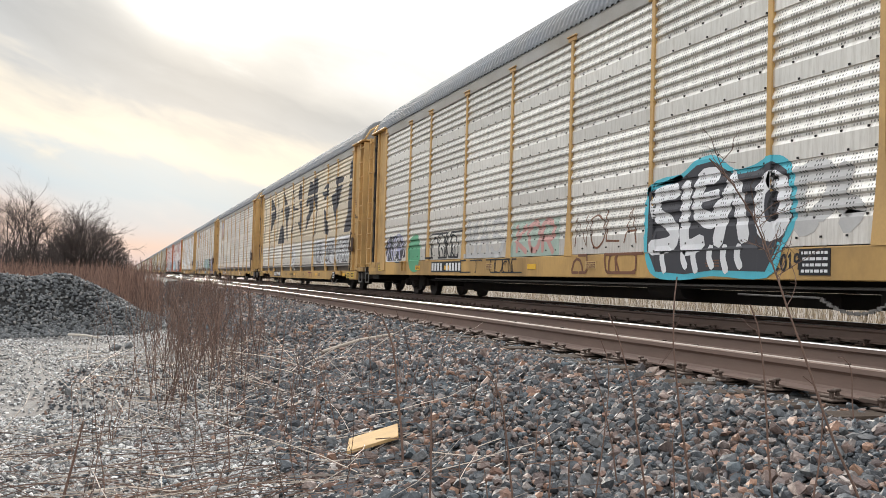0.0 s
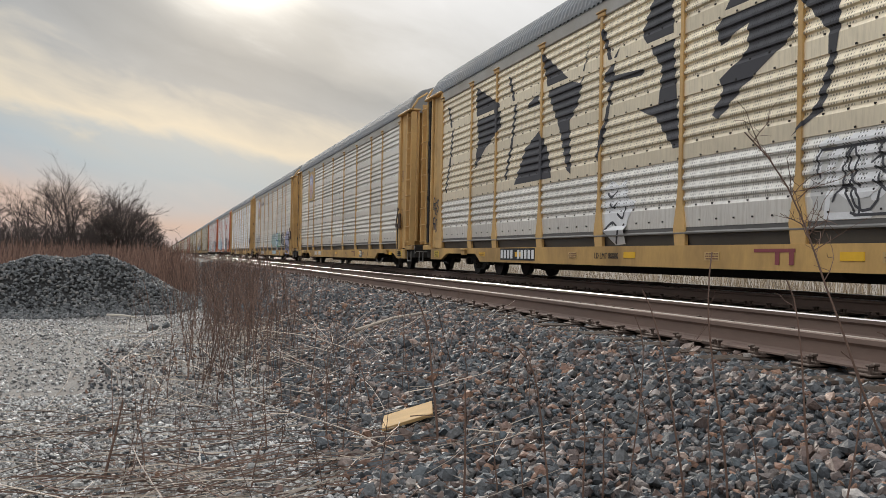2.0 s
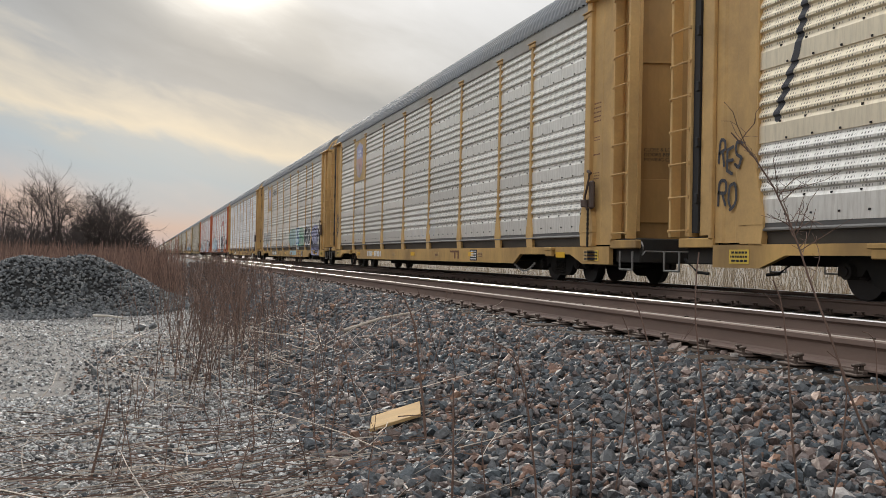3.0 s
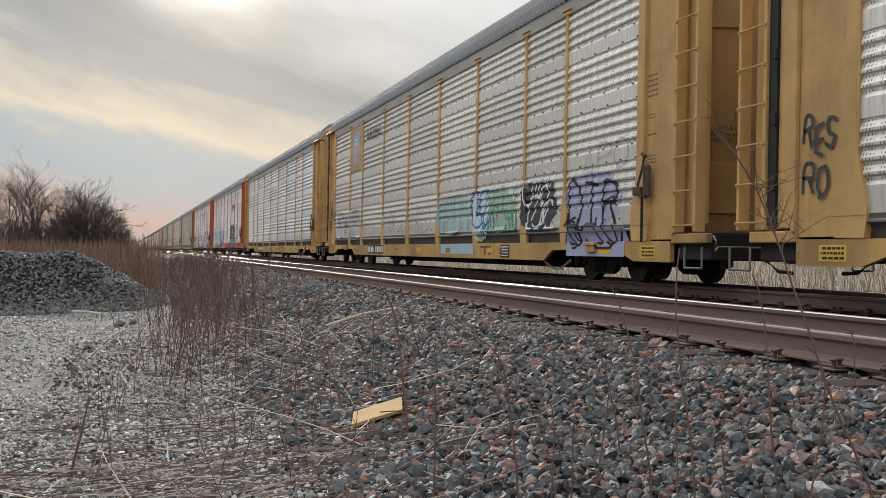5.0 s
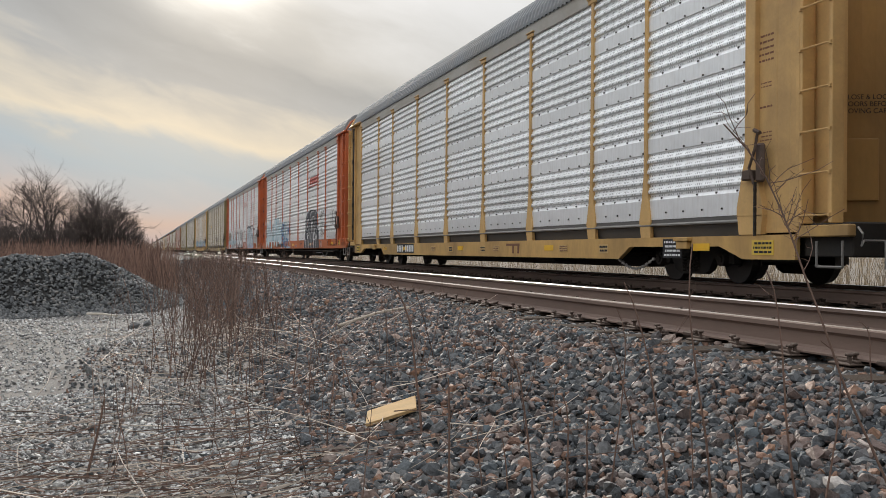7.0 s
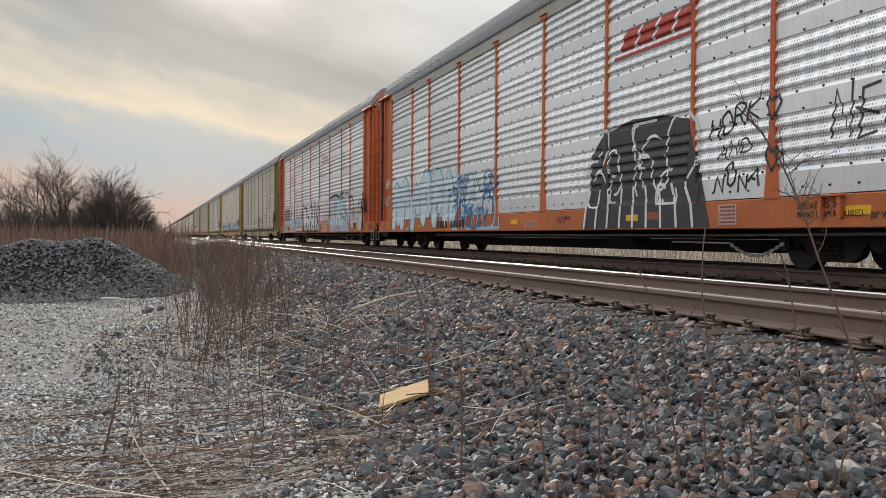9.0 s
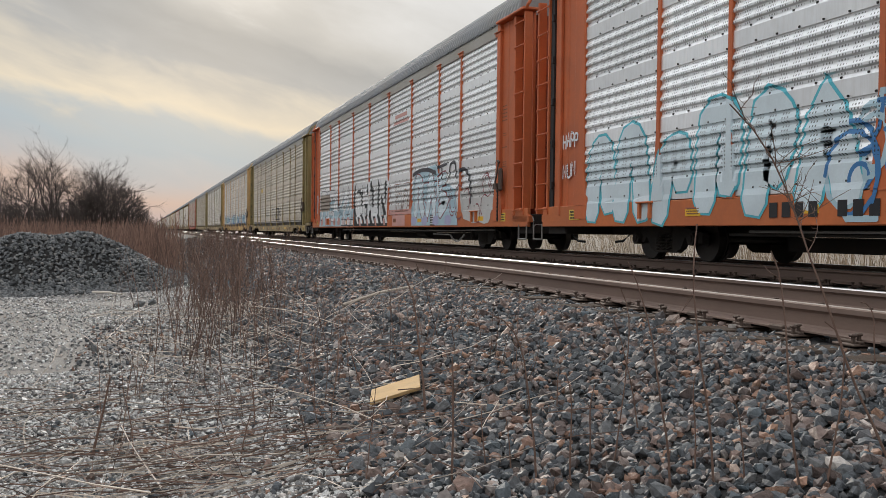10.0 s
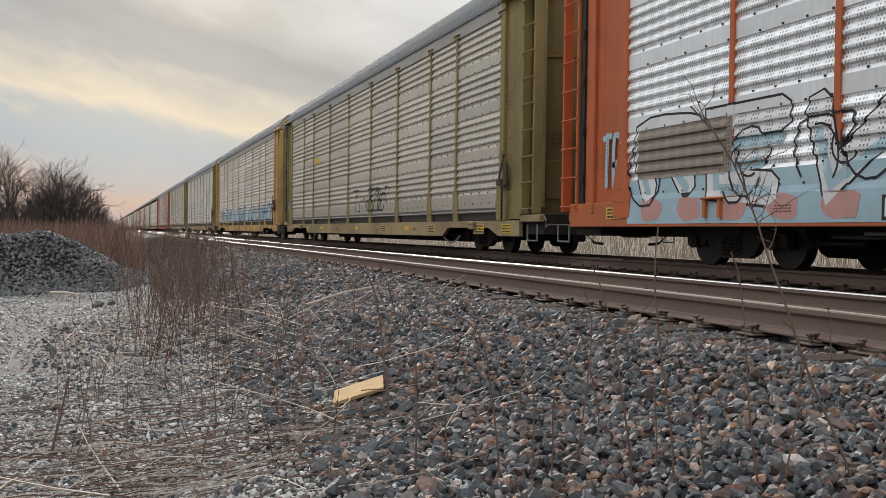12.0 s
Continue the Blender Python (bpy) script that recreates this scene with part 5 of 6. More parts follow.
# ------------------------------------------------------------------ loose things
def build_loose():
    # sawn end of a board
    bm = bmesh.new()
    corners = [Vector(p) for p in ((1.270, 5.40, -0.580), (1.595, 5.44, -0.505), (1.640, 5.62, -0.458), (1.322, 5.57, -0.533))]
    up = (corners[1] - corners[0]).cross(corners[3] - corners[0]).normalized() * 0.022
    lo, hi = [bm.verts.new(p - up) for p in corners], [bm.verts.new(p) for p in corners]
    bm.faces.new(lo[::-1]), bm.faces.new(hi)
    for i in range(4):
        bm.faces.new((lo[i], lo[(i + 1) % 4], hi[(i + 1) % 4], hi[i]))
    bmesh.ops.bevel(bm, geom=bm.edges[:], offset=0.002, segments=1, affect="EDGES")
    ob = part("board", bm, M["plank"])
    tagged(ob, "short offcut of fresh yellow pine lying on the ballast", "wooden board")
    tw, rng = Twigs(), random.Random(3)
    tw.stick([(2.18, 10.7, float(ground_z(2.18, 10.7)) + 0.06), (2.7, 11.0, float(ground_z(2.7, 11.0)) + 0.09), (3.2, 11.3, float(ground_z(3.2, 11.3)) + 0.07)], 0.022, 0.014, 7)
    tagged(tw.done("branch", M["straw"]), "dead branch lying across the ballast slope", "branch")
    tw = Twigs()
    tw.stick([(-0.92, 17.9, -0.72), (-0.65, 17.7, -0.71), (-0.40, 17.4, -0.73)], 0.026, 0.016, 7)
    tagged(tw.done("stick", M["pale_wood"]), "pale peeled stick lying before the gravel heap", "stick")
    for i, (x, y, s) in enumerate(((-0.45, 9.4, 0.14), (-0.5, 7.15, 0.11), (-0.1, 15.6, 0.26), (0.1, 16.0, 0.2), (-1.2, 9.6, 0.07))):
        ob = new("stone", rocks_mesh("stone", [(0, 0, 0)], [s], M["pile"], 90 + i))
        ob.location = (x, y, float(ground_z(x, y)) + s * 0.22)
        tagged(ob, "dark angular stone lying on the path", "stone", group="stones on the path")

build_stones()
build_heap()
build_plants()
build_loose()
build_track(NEAR_RAILS, (M["rail_dull"], M["rail_top"]), "rusty railway track with a polished running rail on timber sleepers", (-3.7, 55.0))
build_track(FAR_RAILS, (M["rail_top"], M["rail_top"]), "railway track with polished rails carrying the train", (-3.7, 40.0))

CARS = [
    ("tan", "zinc", "tan auto-rack car with weathered grey sheets and blue graffiti"),
    ("tan", "zinc_buff", "tan auto-rack car covered in huge black graffiti letters"),
    ("tan", "zinc", "tan auto-rack car with grey sheets and a shield panel"),
    ("tan", "zinc", "tan auto-rack car with a shield panel and pastel graffiti"),
    ("tan", "zinc_clean", "tan auto-rack car with clean silver sheets"),
    ("orange", "zinc_clean", "orange auto-rack car with silver sheets and black graffiti"),
    ("orange", "zinc_clean", "orange auto-rack car with block letters over its lower sheets"),
    ("olive", "zinc_brown", "olive auto-rack car with dull weathered sheets"),
    ("tan", "zinc", "tan auto-rack car with pale blue graffiti along its foot"),
    ("olive", "zinc", "olive-tan auto-rack car with grey weathered sheets"),
    ("olive", "zinc_brown", "olive-tan auto-rack car with dull grey sheets"),
    ("red", "zinc_brown", "brick-red auto-rack car with dull grey sheets"),
]
train, turning = [], []
for k, (paint, sheets, label) in enumerate(CARS):
    car, wheels = build_car(k, paint, sheets, label, flush=k in (0, 5, 6), detail=k < 10, foot="zinc" if k == 1 else None)
    train.append(car)
    if k < 9:
        turning += wheels
FAR_LOOKS = [("olive", "zinc"), ("olive", "zinc_brown"), ("tan", "zinc_brown"), ("olive", "zinc_brown"), ("red", "zinc_brown"), ("olive", "zinc")]
for k in range(len(CARS), 48):
    paint, sheets = FAR_LOOKS[(k * 5) % 6]
    train.append(build_far_car(k, paint, sheets, {"tan": "tan", "olive": "olive", "red": "brick-red"}[paint] + " auto-rack car far down the line"))


# ------------------------------------------------------------------ paint and lettering on the cars
def paint_material(name, color):
    """Sprayed paint: uneven, faded, with the punched holes of the sheets showing through."""
    m = material(name, color, 0.6, var=0.16, scale=2.0, grain=30, bump=0.03, dirt=tuple(c * 0.6 + 0.03 for c in color), dirt_amount=0.4)
    nt = m.node_tree
    bsdf = nt.nodes["Principled BSDF"]
    sep = nt.nodes.new("ShaderNodeSeparateXYZ")
    nt.links.new(nt.nodes.new("ShaderNodeTexCoord").outputs["Object"], sep.inputs[0])
    y, z = sep.outputs[1], sep.outputs[2]

    def near(v, period, width):
        f = math_node(nt, "ABSOLUTE", math_node(nt, "SUBTRACT", math_node(nt, "FRACT", math_node(nt, "DIVIDE", v, period)), 0.5))
        return math_node(nt, "LESS_THAN", f, width / period / 2)
    row = math_node(nt, "FRACT", math_node(nt, "DIVIDE", math_node(nt, "SUBTRACT", z, SHEET_Z), SHEET))
    ribbed = math_node(nt, "MULTIPLY", math_node(nt, "GREATER_THAN", row, 0.29), math_node(nt, "GREATER_THAN", z, SHEET_Z))
    holes = math_node(nt, "MULTIPLY", math_node(nt, "MULTIPLY", near(y, 0.27, 0.165), ribbed), math_node(nt, "MULTIPLY", near(y, 0.054, 0.022), near(z, 0.056, 0.026)))
    col = bsdf.inputs["Base Color"].links[0].from_socket
    nt.links.new(mix_color(nt, math_node(nt, "MULTIPLY", holes, 0.85), col, (0.012, 0.012, 0.012)), bsdf.inputs["Base Color"])
    return m


INK = {k: paint_material("spray_" + k, c) for k, c in {
    "white": (0.80, 0.80, 0.80), "patch": (0.30, 0.25, 0.20), "ice": (0.66, 0.76, 0.80), "pale": (0.56, 0.55, 0.53), "black": (0.018, 0.018, 0.02), "charcoal": (0.058, 0.058, 0.066), "cyan": (0.10, 0.50, 0.60),
    "sky": (0.42, 0.58, 0.65), "blue": (0.05, 0.19, 0.42), "green": (0.12, 0.40, 0.22), "lilac": (0.44, 0.44, 0.62), "mint": (0.42, 0.52, 0.44),
    "rose": (0.62, 0.34, 0.30), "crimson": (0.25, 0.06, 0.07), "red": (0.50, 0.06, 0.04), "buff": (0.55, 0.37, 0.16), "yellow": (0.72, 0.50, 0.08),
    "brown": (0.20, 0.09, 0.05), "faded_red": (0.42, 0.13, 0.07)}.items()}


def side_x(s, z, flush):
    """How far out the car's side stands at s metres behind the front edge and z above the rail."""
    y = s - HALF
    if s < -0.15 or s > 24.15:
        return -1.537 if z > 0.75 else -1.583
    half = 0.06 if z > 1.75 else (0.12 if z > 1.3 else 0.185)
    for p in POSTS:
        if abs(y - p) < half:
            return POST_FACE if z > 0.98 else -1.585
    if z >= 1.0:
        return SKIN - (rib_depth((z - SHEET_Z) % SHEET) if z > SHEET_Z else 0.024)
    if flush or z < 0.715:
        return -1.583
    return -1.475 - 0.13 * (z - 0.71) / 0.26


class Stroke(list):
    """The outlines that make one letter, loop or patch."""


class Strip:
    """A painted line: its two edges, point by point."""

    def __init__(self, left, right):
        self.left, self.right = left, right


FOLDS = sorted({round(SHEET_Z + r * SHEET + z, 4) for r in range(ROWS) for z in SHEET_PROFILE} | {round(SHEET_Z + r * SHEET - 0.004, 4) for r in range(1, ROWS)} | {0.71, 0.72, 0.975, 0.998})


def spray(car, name, strokes, ink, flush=False, lift=0.004):
    """Paint on the side: every letter, loop or patch is a part that follows the ribs and posts."""
    for i, g in enumerate(strokes):
        spray_one(car, name, g if isinstance(g, Stroke) else [g], ink, flush, lift + 0.00015 * i)


def spray_one(car, name, pieces, ink, flush, lift):
    """Lays outlines and lines (metres behind the front edge, height) on the side, folded over its relief."""
    bm = bmesh.new()
    for j, q in enumerate(pieces):
        layer = -0.0004 * j
        if isinstance(q, Strip):
            L, R = ([bm.verts.new((layer, s - HALF, z)) for s, z in e] for e in (q.left, q.right))
            for i in range(len(L) - 1):
                bm.faces.new((L[i], L[i + 1], R[i + 1], R[i]))
        else:
            vs = [bm.verts.new((layer, s - HALF, z)) for s, z in q]
            for tri in tessellate_polygon([[Vector((s, z, 0)) for s, z in q]]):
                if len(set(tri)) == 3:
                    bm.faces.new([vs[i] for i in tri])
    ys, zs = [v.co.y for v in bm.verts], [v.co.z for v in bm.verts]
    cuts = [((0, 0, z), (0, 0, 1)) for z in FOLDS if min(zs) < z < max(zs)]
    for p in POSTS:
        for w in (0.058, 0.068, 0.118, 0.128, 0.183, 0.193):
            for c in (p - w, p + w):
                if min(ys) < c < max(ys):
                    cuts.append(((0, c, 0), (0, 1, 0)))
    for co, no in cuts:
        bmesh.ops.bisect_plane(bm, geom=bm.verts[:] + bm.edges[:] + bm.faces[:], dist=1e-5, plane_co=co, plane_no=no)
    for v in bm.verts:
        v.co.x += side_x(v.co.y + HALF, v.co.z, flush) - lift
    for f in bm.faces:
        if f.normal.x > 0:
            f.normal_flip()
    part(name, bm, INK[ink], car)


GLYPHS = {
    "A": [[(0, 0), (0.5, 1), (1, 0)], [(0.2, 0.38), (0.8, 0.38)]], "C": [[(1, 0.9), (0.7, 1), (0.15, 0.95), (0, 0.6), (0, 0.3), (0.2, 0.03), (0.7, 0), (1, 0.12)]],
    "D": [[(0, 0), (0, 1), (0.6, 1), (1, 0.7), (1, 0.3), (0.6, 0), (0, 0)]], "E": [[(1, 1), (0, 1), (0, 0), (1, 0)], [(0, 0.52), (0.8, 0.52)]],
    "H": [[(0, 0), (0, 1)], [(1, 0), (1, 1)], [(0, 0.5), (1, 0.5)]], "I": [[(0.5, 0), (0.5, 1)], [(0.1, 1), (0.9, 1)], [(0.1, 0), (0.9, 0)]],
    "K": [[(0, 0), (0, 1)], [(1, 1), (0, 0.45), (1, 0)]], "L": [[(0, 1), (0, 0), (1, 0)]], "N": [[(0, 0), (0, 1), (1, 0), (1, 1)]],
    "O": [[(0.3, 0), (0, 0.3), (0, 0.75), (0.35, 1), (0.7, 1), (1, 0.72), (1, 0.28), (0.7, 0), (0.3, 0)]], "P": [[(0, 0), (0, 1), (0.8, 1), (1, 0.75), (0.8, 0.5), (0, 0.5)]],
    "R": [[(0, 0), (0, 1), (0.8, 1), (1, 0.75), (0.8, 0.5), (0, 0.5)], [(0.5, 0.5), (1, 0)]], "S": [[(1, 0.88), (0.7, 1), (0.2, 1), (0, 0.8), (0.15, 0.58), (0.85, 0.42), (1, 0.2), (0.75, 0), (0.2, 0), (0, 0.12)]],
    "T": [[(0, 1), (1, 1)], [(0.5, 0), (0.5, 1)]], "U": [[(0, 1), (0, 0.25), (0.25, 0), (0.75, 0), (1, 0.25), (1, 1)]], "V": [[(0, 1), (0.5, 0), (1, 1)]],
    "M": [[(0, 0), (0, 1), (0.5, 0.35), (1, 1), (1, 0)]], "X": [[(0, 0), (1, 1)], [(0, 1), (1, 0)]], "W": [[(0, 1), (0.25, 0), (0.5, 0.7), (0.75, 0), (1, 1)]],
    "2": [[(0, 0.8), (0.3, 1), (0.8, 0.95), (0.9, 0.65), (0, 0), (1, 0)]], "0": [[(0.3, 0), (0, 0.5), (0.3, 1), (0.7, 1), (1, 0.5), (0.7, 0), (0.3, 0)]], "1": [[(0.2, 0.8), (0.5, 1), (0.5, 0)]],
    "9": [[(0.9, 0), (1, 0.7), (0.7, 1), (0.2, 0.95), (0.1, 0.6), (0.6, 0.5), (1, 0.65)]]}


def ribbon(line, w, smooth=False):
    """A painted line of that width, mitred at its bends and a little uneven; smooth rounds the bends."""
    if smooth and len(line) > 2:
        pts, n = [], len(line)
        for i in range(n - 1):
            p0, p1, p2, p3 = (Vector(line[min(max(i + o, 0), n - 1)]) for o in (-1, 0, 1, 2))
            for t in (0.0, 0.25, 0.5, 0.75):
                pts.append(0.5 * (2 * p1 + (p2 - p0) * t + (2 * p0 - 5 * p1 + 4 * p2 - p3) * t * t + (3 * p1 - p0 - 3 * p2 + p3) * t ** 3))
        line = pts + [Vector(line[-1])]
    line = [Vector(p) for p in line]
    line = [p for i, p in enumerate(line) if i == 0 or (p - line[i - 1]).length > 1e-4]
    n = len(line)
    first, last = (line[0] - line[1]).normalized() * w * 0.35, (line[-1] - line[-2]).normalized() * w * 0.35
    left, right = [], []
    for i, p in enumerate(line):
        a, b = line[max(i - 1, 0)], line[min(i + 1, n - 1)]
        d1, d2 = (p - a), (b - p)
        d1, d2 = (d1 if d1.length else d2).normalized(), (d2 if d2.length else d1).normalized()
        nrm = Vector((-(d1 + d2).y, (d1 + d2).x))
        nrm = nrm.normalized() if nrm.length > 1e-3 else Vector((-d1.y, d1.x))
        k = w / 2 * min(1.5, 1 / max(0.35, nrm.dot(Vector((-d1.y, d1.x)))))
        left.append(p + nrm * k)
        right.append(p - nrm * k)
    left = [line[0] + first + (left[0] - line[0]) * 0.55] + left + [line[-1] + last + (left[-1] - line[-1]) * 0.55]
    right = [line[0] + first + (right[0] - line[0]) * 0.55] + right + [line[-1] + last + (right[-1] - line[-1]) * 0.55]
    return [Strip([tuple(p) for p in left], [tuple(p) for p in right])]


def word(text, s0, s1, z0, z1, w, seed=1, wild=0.06):
    """Stroke letters that read from the car's rear (s0) towards its front (s1)."""
    rng = random.Random(seed)
    n = len(text)
    out = []
    for i, ch in enumerate(text):
        a = s0 + (s1 - s0) * (i + 0.1) / n
        b = s0 + (s1 - s0) * (i + 0.84) / n
        dz, ht = rng.uniform(-wild, wild), rng.uniform(1 - wild, 1 + wild)
        letter = Stroke()
        out.append(letter)
        for line in GLYPHS[ch]:
            letter += ribbon([(a + (b - a) * (u + rng.gauss(0, wild * 0.8) + wild * 1.5 * (v - 0.5)), z0 + dz + (z1 - z0) * (v + rng.gauss(0, wild * 0.5)) * ht) for u, v in line], w, len(line) > 4)
    return out


def curls(seed, s0, s1, z0, z1, n, w):
    """Loose loops and drips of a spray can."""
    rng = random.Random(seed)
    out = []
    for _ in range(n):
        cx, cz = rng.uniform(s0, s1), rng.uniform(z0, z1)
        a0, r, t = rng.uniform(0, 6.28), rng.uniform(0.15, 0.45), rng.uniform(2, 5)
        line = [(cx + r * math.cos(a0 + t * i / 8) * 1.1, min(max(cz + r * math.sin(a0 + t * i / 8) * 1.3, z0), z1)) for i in range(9)]
        out.append(Stroke(ribbon(line, w)))
    return out


def blob(s0, s1, z0, z1, seed, n=26, rough=0.12):
    """A rounded patch with an uneven edge."""
    rng = random.Random(seed)
    out = []
    for i in range(n):
        a = 2 * math.pi * i / n
        k = 1 + rng.uniform(-rough, rough)
        c, s = math.cos(a), math.sin(a)
        out.append(((s0 + s1) / 2 + (s1 - s0) / 2 * k * math.copysign(abs(c) ** 0.75, c), max((z0 + z1) / 2 + (z1 - z0) / 2 * k * math.copysign(abs(s) ** 0.75, s), 0.60)))
    return [out]


def rect(s0, s1, z0, z1):
    return [[(s0, z0), (s1, z0), (s1, z1), (s0, z1)]]


def sign(car, name, s, z, w, h, plate, ink, lines, flush=True, label=""):
    """A small painted plate with rows of unreadable writing as bars."""
    ob = put(name, shared((name, round(w, 2), round(h, 2), plate), lambda bm: box(bm, -1.5885, -1.580, -w / 2, w / 2, -h / 2, h / 2), INK[plate]), car, pose(0, s - HALF, z), label)
    bars = bmesh.new()
    for row in range(lines):
        zz = h / 2 - h * (row + 0.7) / (lines + 0.4)
        y, rng = -w * 0.42, random.Random(row + lines)
        while y < w * 0.40:
            e = min(y + rng.uniform(0.06, 0.2) * w, w * 0.42)
            box(bars, -1.592, -1.5887, y, e, zz - h * 0.22 / lines, zz + h * 0.22 / lines)
            y = e + 0.04 * w
    tagged(part("writing", bars, INK[ink], ob), kind="stuff")


def number_board(car, s0, s1, z, board=True, ink="white"):
    """The car's number on the sill, as plain bars."""
    w = s0 - s1
    if board:
        put("number_board", shared(("number_board", round(w, 2)), lambda bm: box(bm, -1.5885, -1.580, -w / 2, w / 2, -0.14, 0.14), INK["black"]), car, pose(0, (s0 + s1) / 2 - HALF, z))
    bm = bmesh.new()
    n = 10
    for i in range(n):
        if i == 4:
            continue
        y = w / 2 - w * (i + 0.5) / n
        box(bm, -1.592, -1.5887, y - w * 0.032, y + w * 0.032, -0.10, 0.10)
    part("number_bars", bm, INK[ink], car).matrix_basis = pose(0, (s0 + s1) / 2 - HALF, z)


def lettering(car, text, size, ink, m, name="lettering"):
    """Readable words in the built-in font, as a flat mesh on the car."""
    cu = bpy.data.curves.new(name, "FONT")
    cu.body, cu.size, cu.extrude = text, size, 0.001
    tmp = bpy.data.objects.new(name, cu)
    scene.collection.objects.link(tmp)
    bpy.context.view_layer.update()
    me = bpy.data.meshes.new_from_object(tmp.evaluated_get(bpy.context.evaluated_depsgraph_get()))
    bpy.data.objects.remove(tmp)
    me.materials.clear()
    me.materials.append(INK[ink])
    put(name, me, car, m)


def on_side(s, z, x=-1.590):
    """Pose of lettering on the visible side, its first letter at s."""
    return Matrix.Translation((x, s - HALF, z)) @ Matrix.Rotation(radians(-90), 4, "Z") @ Matrix.Rotation(radians(90), 4, "X")


def paint_blue_tag(car):
    edge = [(7.62, 1.96), (6.77, 2.08), (6.35, 2.26), (5.94, 2.28), (5.45, 2.03), (5.01, 2.04), (4.63, 2.13), (4.33, 1.98), (4.24, 1.38), (4.45, 1.05), (4.72, 0.68),
            (5.89, 0.70), (6.61, 0.64), (7.41, 0.68), (7.66, 1.03)]
    rim = Stroke(ribbon(edge + edge[:2], 0.17, True))
    spray(car, "graffiti", [rim], "cyan", True, 0.005)
    spray(car, "graffiti", [edge], "charcoal", True, 0.008)
    letters = [[(6.86, 1.92), (7.36, 1.88), (7.42, 1.62), (6.95, 1.36), (6.98, 1.12), (7.52, 1.06)], [(6.58, 1.97), (6.62, 1.10), (6.20, 1.11)],
               [(5.86, 2.06), (6.20, 2.03), (6.30, 1.58), (5.95, 1.42), (5.72, 1.62)], [(6.22, 1.76), (5.80, 1.80)], [(5.79, 1.12), (5.45, 1.93), (5.20, 1.16)],
               [(4.62, 1.90), (4.84, 1.75), (4.84, 1.35), (4.62, 1.20), (4.40, 1.35), (4.40, 1.75), (4.62, 1.90)]]
    spray(car, "graffiti", [Stroke(ribbon(line, 0.25 if i != 3 else 0.13, True)) for i, line in enumerate(letters)], "white", True, 0.012)
    spray(car, "graffiti", [Stroke(ribbon([(x, 1.02), (x + 0.02, 0.88), (x - 0.05, 0.70 + 0.06 * (i % 2))], 0.13, True)) for i, x in enumerate((7.2, 6.62, 6.35, 5.95, 5.62, 5.30))], "white", True, 0.012)
    spray(car, "graffiti", [Stroke(ribbon([(4.55, 1.72), (4.66, 1.55), (4.58, 1.38)], 0.04, True)), Stroke(ribbon([(7.45, 1.0), (6.2, 1.0), (5.2, 1.0)], 0.035))], "black", True, 0.016)
    spray(car, "graffiti", [Stroke(ribbon(q, 0.27, True)) for q in ([(4.12, 1.92), (4.10, 1.30), (3.86, 1.30)], [(3.98, 1.92), (3.62, 1.90), (3.50, 1.62), (3.75, 1.40)], [(3.30, 1.88), (3.42, 1.55), (3.14, 1.40), (3.30, 1.25)])], "pale", True)
    spray(car, "graffiti", word("2019", 4.55, 4.05, 0.72, 0.90, 0.035, 7, 0.02), "black", True)
    spray(car, "graffiti", word("MAS", 16.2, 13.7, 1.15, 1.85, 0.16, 8) + rect(14.0, 16.3, 1.0, 1.12), "pale", True)
    spray(car, "graffiti", rect(10.95, 13.3, 1.0, 1.75), "mint", True)
    spray(car, "graffiti", word("KOR", 13.1, 11.1, 1.1, 1.65, 0.13, 9), "rose", True, 0.007)
    spray(car, "graffiti", word("NOLA", 10.3, 7.9, 1.15, 1.7, 0.035, 10), "brown", True)
    spray(car, "graffiti", blob(20.05, 21.15, 0.65, 1.75, 11, rough=0.04), "green", True)
    spray(car, "graffiti", blob(21.6, 23.8, 0.95, 1.8, 16), "charcoal", True)
    spray(car, "graffiti", word("NR", 23.6, 21.8, 1.05, 1.7, 0.13, 17, 0.1), "lilac", True, 0.006)
    spray(car, "graffiti", curls(12, 21.7, 23.6, 1.0, 1.95, 16, 0.03), "white", True, 0.009)
    spray(car, "graffiti", curls(13, 16.6, 19.2, 1.05, 1.7, 14, 0.05), "black", True)
    spray(car, "graffiti", curls(14, 12.6, 16.2, 0.66, 0.95, 14, 0.03), "black", True)
    spray(car, "graffiti", curls(15, 8.2, 10.2, 0.66, 0.98, 6, 0.05), "brown", True)
    number_board(car, 18.9, 16.5, 0.80)
    sign(car, "data_plate", 3.8, 0.80, 0.55, 0.33, "black", "white", 4)


BIG_DARK = [
    [(20.9, 5.0), (19.1, 4.3), (19.0, 3.7), (20.1, 3.3), (21.0, 2.8), (20.7, 3.6), (20.9, 4.4)], [(17.3, 3.9), (16.7, 4.2), (16.5, 3.9)],
    [(18.0, 2.2), (17.3, 3.0), (16.5, 3.3), (16.0, 2.8), (15.8, 2.2)], [(12.7, 4.4), (13.1, 3.9), (11.8, 3.8), (11.9, 3.7), (13.2, 3.8), (13.4, 3.9)],
    [(16.4, 5.0), (14.8, 4.1), (14.4, 4.0), (13.9, 5.0), (14.5, 3.6), (14.9, 3.3), (14.8, 2.2), (15.0, 2.3), (15.4, 3.2), (16.0, 4.0)]]
